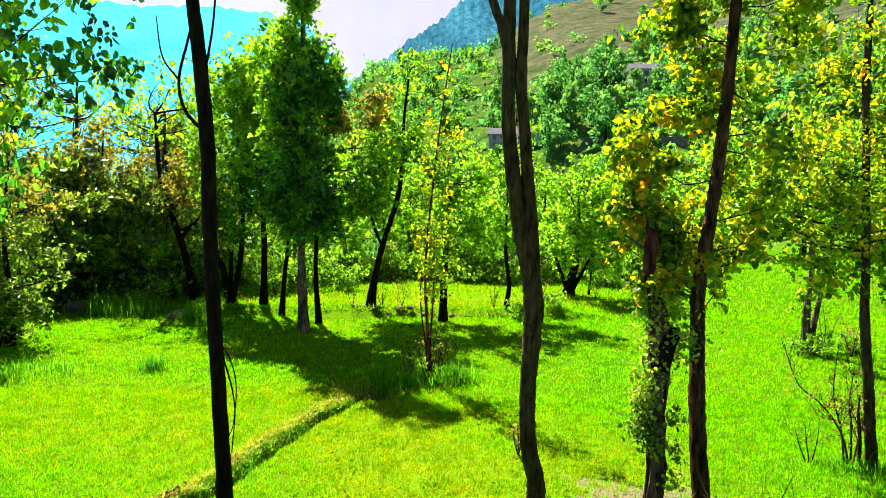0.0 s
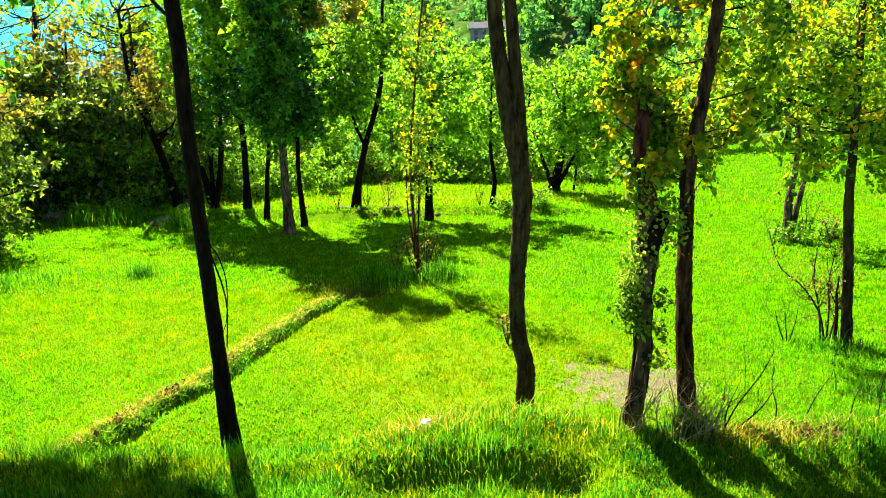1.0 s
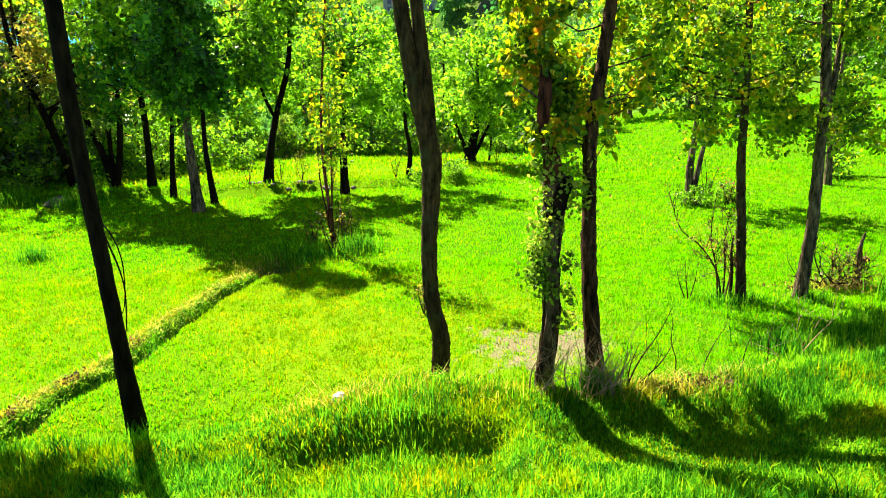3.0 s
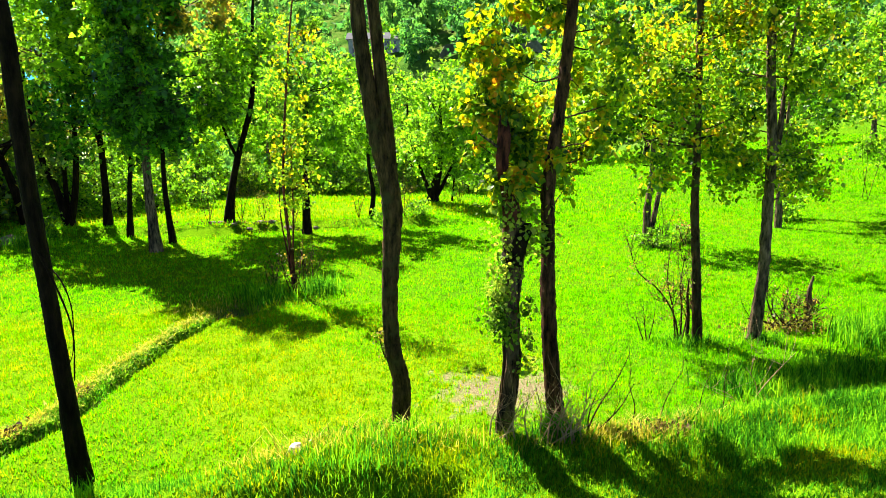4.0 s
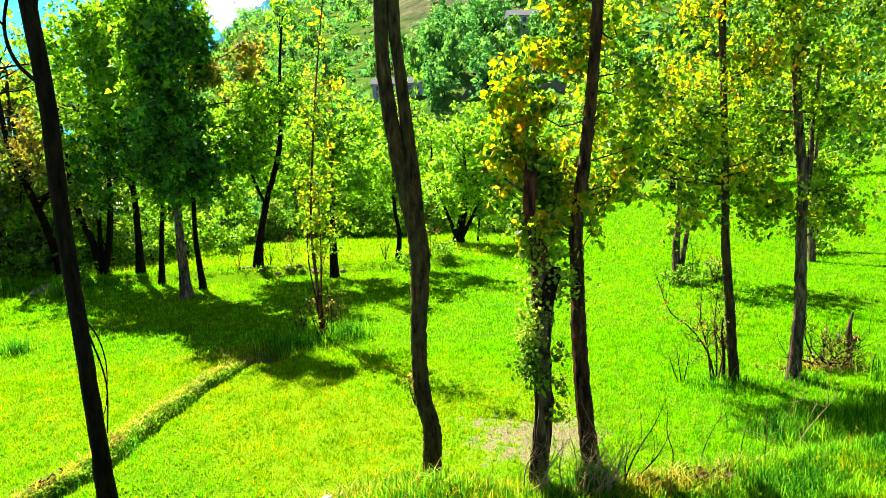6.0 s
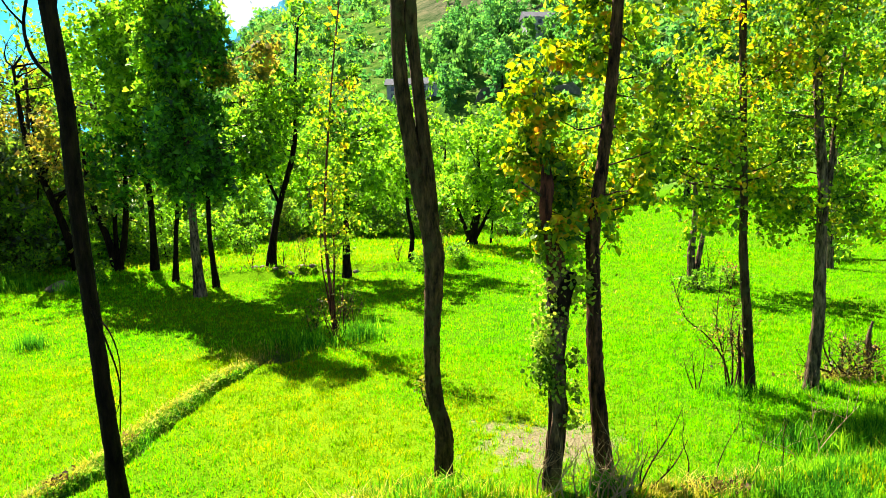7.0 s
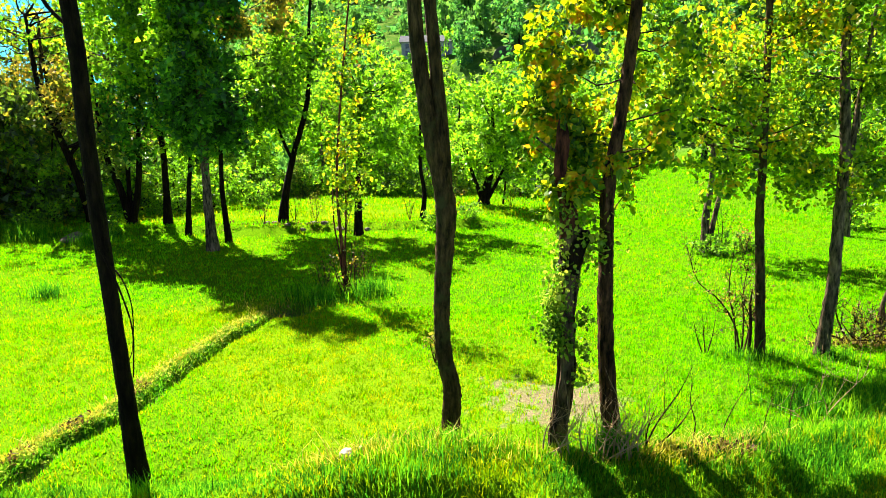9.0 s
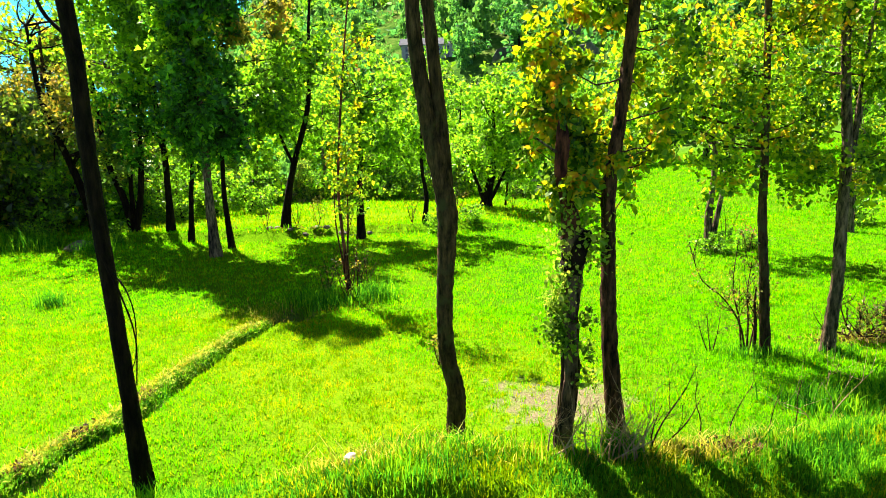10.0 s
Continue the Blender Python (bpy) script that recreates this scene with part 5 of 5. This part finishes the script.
twig_bush("dead_brush", 7.75, 9.8, [[(0, 0, 0), (-0.3, 0, 0.12), (-0.55, 0, 0.4)], [(0.1, 0, 0), (-0.1, 0.1, 0.2), (-0.2, 0, 0.5)], [(0.2, 0, 0), (0.0, -0.1, 0.1), (-0.4, -0.1, 0.12)], [(-0.3, 0, 0), (0.0, 0, 0.16), (0.4, 0, 0.14)], [(0, 0, 0), (0.2, 0, 0.22), (0.5, 0.1, 0.3)]],
          "tangle of brown dead twigs heaped round a stump", BARK_BROWN, 184, 8, LEAF_OLIVE, 0.012, "brushwood")
twig_bush("dead_twigs", 2.3, 5.75, [[(0, 0, 0), (0.12, -0.02, 0.3), (0.3, -0.05, 0.6), (0.42, -0.05, 0.85)], [(0.02, 0, 0), (0.03, -0.02, 0.25), (0.1, -0.05, 0.5)], [(0.1, 0.02, 0), (0.35, 0, 0.25), (0.5, 0, 0.5)]],
          "thin dead twigs sprouting beside the trunk", BARK_RED, 85, 2, None, 0.006, "twigs", 0.9)
twig_bush("dead_twigs", 1.85, 5.7, [[(0, 0, 0), (0.02, 0, 0.3), (-0.05, 0, 0.6)], [(0.02, 0, 0), (0.1, -0.05, 0.18), (0.26, -0.1, 0.3)], [(0.1, -0.05, 0.05), (0.2, -0.1, 0.3), (0.28, -0.08, 0.45)], [(-0.1, 0, 0), (-0.16, -0.04, 0.25), (-0.14, -0.04, 0.4)]],
          "pale dead twigs round the foot of the trunks", BARK_PALE, 86, 3, None, 0.005, "twigs", 0.9)
for k, (x, y) in enumerate(((2.1, 5.66), (2.0, 5.62), (1.5, 5.68))):
    twig_bush("dead_twigs", x, y, [[(0, 0, 0), (0.1, -0.03, 0.2), (0.22, -0.05, 0.42)], [(0.08, 0, 0), (0.0, -0.04, 0.2), (-0.16, -0.05, 0.36)], [(-0.1, 0, 0), (0.05, -0.05, 0.12), (0.22, -0.05, 0.2)], [(0.15, 0, 0), (0.12, -0.03, 0.22), (0.2, -0.03, 0.45)], [(-0.12, 0, 0), (-0.1, -0.04, 0.3), (0.02, -0.05, 0.5)]],
              "tangle of pale dead twigs at the foot of the trunk", BARK_PALE, 180 + k, 3, None, 0.006, "twigs", 0.85)
for k, (x, y) in enumerate(((3.3, 6.3), (3.9, 6.6), (4.4, 6.9), (2.9, 6.1))):
    twig_bush("dead_stalk", x, y, [[(0, 0, -0.1), (0.05, 0, 0.2), (0.14 - 0.05 * k, 0, 0.42), (0.26 - 0.09 * k, 0, 0.62)]], "single thin dead stalk standing in the grass", BARK_RED, 190 + k, 1, None, 0.005, "stalk")
twig_bush("dry_stalks", 4.55, 6.7, [[(0, 0, 0), (0.15, 0, 0.25), (0.4, 0, 0.5)], [(0, 0, 0), (-0.1, 0, 0.2), (-0.3, 0, 0.3)], [(0.1, 0, 0), (0.1, 0, 0.25), (0.0, 0, 0.42)]], "pale dry stalks on the bank", BARK_PALE, 87, 3, None, 0.005, "stalks", 1.5)
twig_bush("rust_weed", 9.9, 17.0, [[(0, 0, 0), (0.05, 0, 0.3), (0.1, 0, 0.5)], [(0, 0, 0), (-0.1, 0, 0.25), (-0.15, 0, 0.4)]], "small weed with rust-red leaves", BARK_RED, 88, 4, BLOOM, 0.01, "weed", 1.4)
for k, (x, y, s) in enumerate(((-2.6, 23.2, 1.2), (-1.9, 23.4, 1.0), (-3.6, 23.0, 1.0), (2.9, 23.3, 1.2), (1.3, 23.2, 1.0), (-0.9, 22.9, 1.3), (-0.4, 14.25, 1.1), (-0.62, 14.1, 1.0), (-0.2, 14.3, 0.9), (-1.0, 14.2, 0.8), (19.6, 21.2, 2.6), (0.9, 9.9, 0.4), (2.5, 33.6, 1.6), (5.9, 28.2, 1.2), (9.6, 17.6, 1.2))):
    twig_bush("dry_bush", x, y, [[(0, 0, 0), (-0.12, 0, 0.4), (-0.2, 0, 0.9)], [(0, 0, 0), (0.1, 0, 0.4), (0.25, 0, 0.8)], [(0, 0.1, 0), (0.02, 0.1, 0.5), (-0.05, 0.1, 1.0)]],
              "small leafless bush of dry brown stems", BARK_RED, 90 + k, 5, LEAF_OLIVE if k % 2 else None, 0.009, "bush", s)

# ---- grass ----


def blades(name, xs, ys, height, width, seed, material_, label, lean=0.45, bent=True):
    """Single grass blades, each rooted in the ground."""
    g = np.random.RandomState(seed)
    n = len(xs)
    p = np.stack([xs, ys, land(xs, ys) - 0.01], 1)
    a, b = g.uniform(0, 6.283, n), g.uniform(0, 6.283, n)
    h = height * np.exp(g.normal(0, 0.28, n))
    w = width * np.exp(g.normal(0, 0.25, n)) * 0.5
    s = np.stack([np.cos(a) * w, np.sin(a) * w, np.zeros(n)], 1)
    ln = np.abs(g.normal(0, lean, n)) * h
    d = np.stack([np.cos(b) * ln, np.sin(b) * ln, h], 1)
    if bent:
        m = p + d * np.array([0.35, 0.35, 0.6])
        v = np.stack([p - s, p + s, m + s * 0.75, m - s * 0.75, p + d], 1).reshape(-1, 3)
        i = np.arange(n)[:, None] * 5
        f = np.concatenate([i + [0, 1, 2], i + [0, 2, 3], i + [3, 2, 4]])
    else:
        v = np.stack([p - s, p + s, p + d], 1).reshape(-1, 3)
        f = np.arange(n * 3).reshape(-1, 3)
    ob = new(name, fast_mesh(name, v, f, material_))
    return tagged(ob, label, "grass", kind="stuff")


def scatter(g, count, y0, y1, az0=-40, az1=48, power=1.0):
    """Places spread evenly over a slice of the view from the bank."""
    t0, t1 = math.tan(radians(az0)), math.tan(radians(az1))
    y = y0 + (y1 - y0) * g.rand(count * 2) ** power
    keep = g.rand(count * 2) < (y / y1)
    y = y[keep][:count]
    x = y * (t0 + (t1 - t0) * g.rand(len(y)))
    return x, y


def tufted(g, count, y0, y1, each, spread):
    """Blades that stand together in small tufts, with some between them."""
    x, y = scatter(g, count // each, y0, y1)
    x, y = np.repeat(x, each), np.repeat(y, each)
    s = spread * np.exp(g.normal(0, 0.4, len(x)))
    return x + g.normal(0, 1, len(x)) * s, y + g.normal(0, 1, len(x)) * s


g = np.random.RandomState(101)


def grass_zone(count, y0, y1, height, width, bent, seed, each, spread):
    a, b = scatter(g, count // 3, y0, y1), tufted(g, count * 2 // 3, y0, y1, each, spread)
    x, y = np.concatenate([a[0], b[0]]), np.concatenate([a[1], b[1]])
    keep = g.rand(len(x)) > bareness(x, y) * 0.8
    x, y = x[keep], y[keep]
    hill = np.hypot(x, y) < 60
    x, y = x[hill], y[hill]
    dry = g.rand(len(x)) < dryness(x, y) * 0.85 + 0.03
    d = ditch_side(x, y)
    short = 1 - 0.35 * np.exp(-((d - 0.05) / 0.12) ** 2)
    blades("field_grass", x[~dry], y[~dry], height * short[~dry], width, seed, GRASS, "short bright green grass of the field", bent=bent)
    blades("yellow_grass", x[dry], y[dry], height * 0.9 * short[dry], width, seed + 1, GRASS_YELLOW, "yellowing grass of the field", bent=bent)


grass_zone(225000, 6.2, 13.0, 0.056, 0.0145, False, 110, 14, 0.035)
grass_zone(190000, 12.0, 24.0, 0.065, 0.024, False, 112, 12, 0.06)
grass_zone(115000, 22.0, 48.0, 0.11, 0.055, False, 114, 10, 0.12)
x, y = scatter(g, 130000, 3.0, 6.9)
tall = 0.6 + 0.75 * np.clip(0.5 + wave(x, y, 41, 1.3), 0, 1)
keep = g.rand(len(x)) > bareness(x, y) * 0.85
x, y, tall = x[keep], y[keep], tall[keep]
yel = g.rand(len(x)) < np.clip(dryness(x, y) * 0.6 + 0.04 + 0.5 * wave(x, y, 28, 0.7) + 0.35 * np.exp(-(((x - 0.5) / 0.9) ** 2 + ((y - 4.4) / 0.5) ** 2)), 0, 1)
blades("bank_grass", x[~yel], y[~yel], (0.08 * tall)[~yel], 0.0095, 120, GRASS_LONG, "long green grass on the bank", 0.5)
blades("bank_yellow_grass", x[yel], y[yel], (0.06 * tall)[yel], 0.0095, 121, GRASS_YELLOW, "yellow-green grass on the bank", 0.6)
x, y = g.uniform(-9, 9, 60000), g.uniform(-6, 3.2, 60000)
keep = (y < 1.2) | (np.abs(x) > 0.8 * y)
blades("bank_grass", x[keep], y[keep], 0.1, 0.014, 122, GRASS_LONG, "long green grass on top of the bank", 0.5, False)
# dry straw on the crest and along the ditch
sx_, sy_ = [], []
for cx, cy, rx, ry, count in ((0.3, 5.75, 0.5, 0.16, 450), (1.6, 5.75, 0.6, 0.16, 350), (2.5, 5.75, 0.2, 0.1, 350), (3.3, 5.85, 0.25, 0.1, 220), (2.9, 5.6, 0.2, 0.1, 300), (4.95, 6.6, 0.3, 0.14, 2400), (5.5, 6.75, 0.2, 0.1, 700), (4.3, 6.3, 0.1, 0.1, 120), (-0.15, 5.72, 0.25, 0.1, 300), (7.6, 9.9, 0.5, 0.2, 500), (-1.9, 13.2, 0.5, 0.5, 400)):
    sx_.append(g.normal(cx, rx, count)), sy_.append(g.normal(cy, ry, count))
blades("dry_grass", np.concatenate(sx_), np.concatenate(sy_), 0.11, 0.008, 131, STRAW, "pale dry grass standing on the crest of the bank", 0.9)
sx_, sy_ = [], []
for a, b in zip(DITCH[1:-1], DITCH[2:]):
    t = g.rand(440)
    sx_.append(a[0] + (b[0] - a[0]) * t - 0.24 + g.normal(0, 0.065, 440)), sy_.append(a[1] + (b[1] - a[1]) * t + g.normal(0, 0.1, 440))
blades("dry_straw", np.concatenate(sx_), np.concatenate(sy_), 0.07, 0.012, 130, STRAW, "pale dry straw lying on the grass", 1.1)
# taller tufts that stand out of the field
for k, (x, y, r, h, count) in enumerate(((-6.65, 14.65, 0.3, 0.28, 260), (-12.0, 22.8, 0.7, 0.5, 900), (-10.8, 22.6, 0.6, 0.4, 700), (-8.4, 21.6, 0.6, 0.4, 600), (-9.2, 14.2, 0.9, 0.2, 900), (0.0, 14.1, 0.35, 0.35, 400), (-1.2, 13.6, 0.5, 0.3, 500), (5.6, 9.5, 0.4, 0.14, 400), (6.7, 9.3, 0.3, 0.13, 300), (8.4, 9.0, 0.5, 0.34, 900), (5.2, 7.5, 0.35, 0.2, 800), (5.9, 7.4, 0.45, 0.18, 1000), (6.9, 7.9, 0.5, 0.2, 1000), (2.05, 5.8, 0.2, 0.2, 260), (-2.0, 6.2, 0.15, 0.2, 160))):
    blades("grass_tuft", g.normal(x, r * 0.6, count), g.normal(y, r * 0.5, count), h, 0.014, 140 + k, GRASS_LONG, "taller tuft of dark green grass", 0.45)
# dark tufts along the edge of the ditch, low pale weeds beside them
hx, hy = [], []
for a, b in zip(DITCH[1:-1], DITCH[2:]):
    t = np.clip(np.repeat(g.rand(16), 40) + g.normal(0, 0.035, 640), 0, 1)
    hx.append(a[0] + (b[0] - a[0]) * t + 0.0 + np.repeat(g.normal(0, 0.05, 16), 40) + g.normal(0, 0.035, 640)), hy.append(a[1] + (b[1] - a[1]) * t + g.normal(0, 0.05, 640))
blades("ditch_grass", np.concatenate(hx), np.concatenate(hy), 0.06, 0.011, 150, GRASS_LONG, "dark green grass tufts along the ditch", 0.5)
hx, hy = [], []
for a, b in zip(DITCH[1:-1], DITCH[2:]):
    t = g.rand(110)
    hx.append(a[0] + (b[0] - a[0]) * t - 0.13 + g.normal(0, 0.07, 110)), hy.append(a[1] + (b[1] - a[1]) * t + g.normal(0, 0.12, 110))
hx, hy = np.repeat(np.concatenate(hx), 14), np.repeat(np.concatenate(hy), 14)
hx, hy = hx + g.normal(0, 0.035, len(hx)), hy + g.normal(0, 0.035, len(hy))
v, f = leaves(np.stack([hx, hy, land(hx, hy) + g.uniform(0.003, 0.035, len(hx))], 1), 0.034, g, 0.0)
tagged(new("ditch_weeds", fast_mesh("ditch_weeds", v, f, WEED)), "low pale green weeds along the edge of the ditch", "weeds", kind="stuff")
# brown dead leaves lying in hollows
hx, hy = [], []
for cx, cy, rx, ry, count in ((-3.12, 9.3, 0.06, 0.12, 70), (-3.42, 8.25, 0.07, 0.16, 120), (-3.68, 7.4, 0.07, 0.16, 60), (-1.6, 12.95, 0.16, 0.2, 160), (3.0, 5.68, 0.16, 0.06, 240), (7.5, 9.9, 0.4, 0.2, 420), (-2.6, 23.0, 1.2, 0.15, 500)):
    hx.append(g.normal(cx, rx, count)), hy.append(g.normal(cy, ry, count))
hx, hy = np.concatenate(hx), np.concatenate(hy)
v, f = leaves(np.stack([hx, hy, land(hx, hy) + g.uniform(0.01, 0.06, len(hx))], 1), 0.05, g, 0.1)
tagged(new("leaf_litter", fast_mesh("leaf_litter", v, f, LITTER)), "brown dead leaves lying in the grass", "leaf litter", kind="stuff")
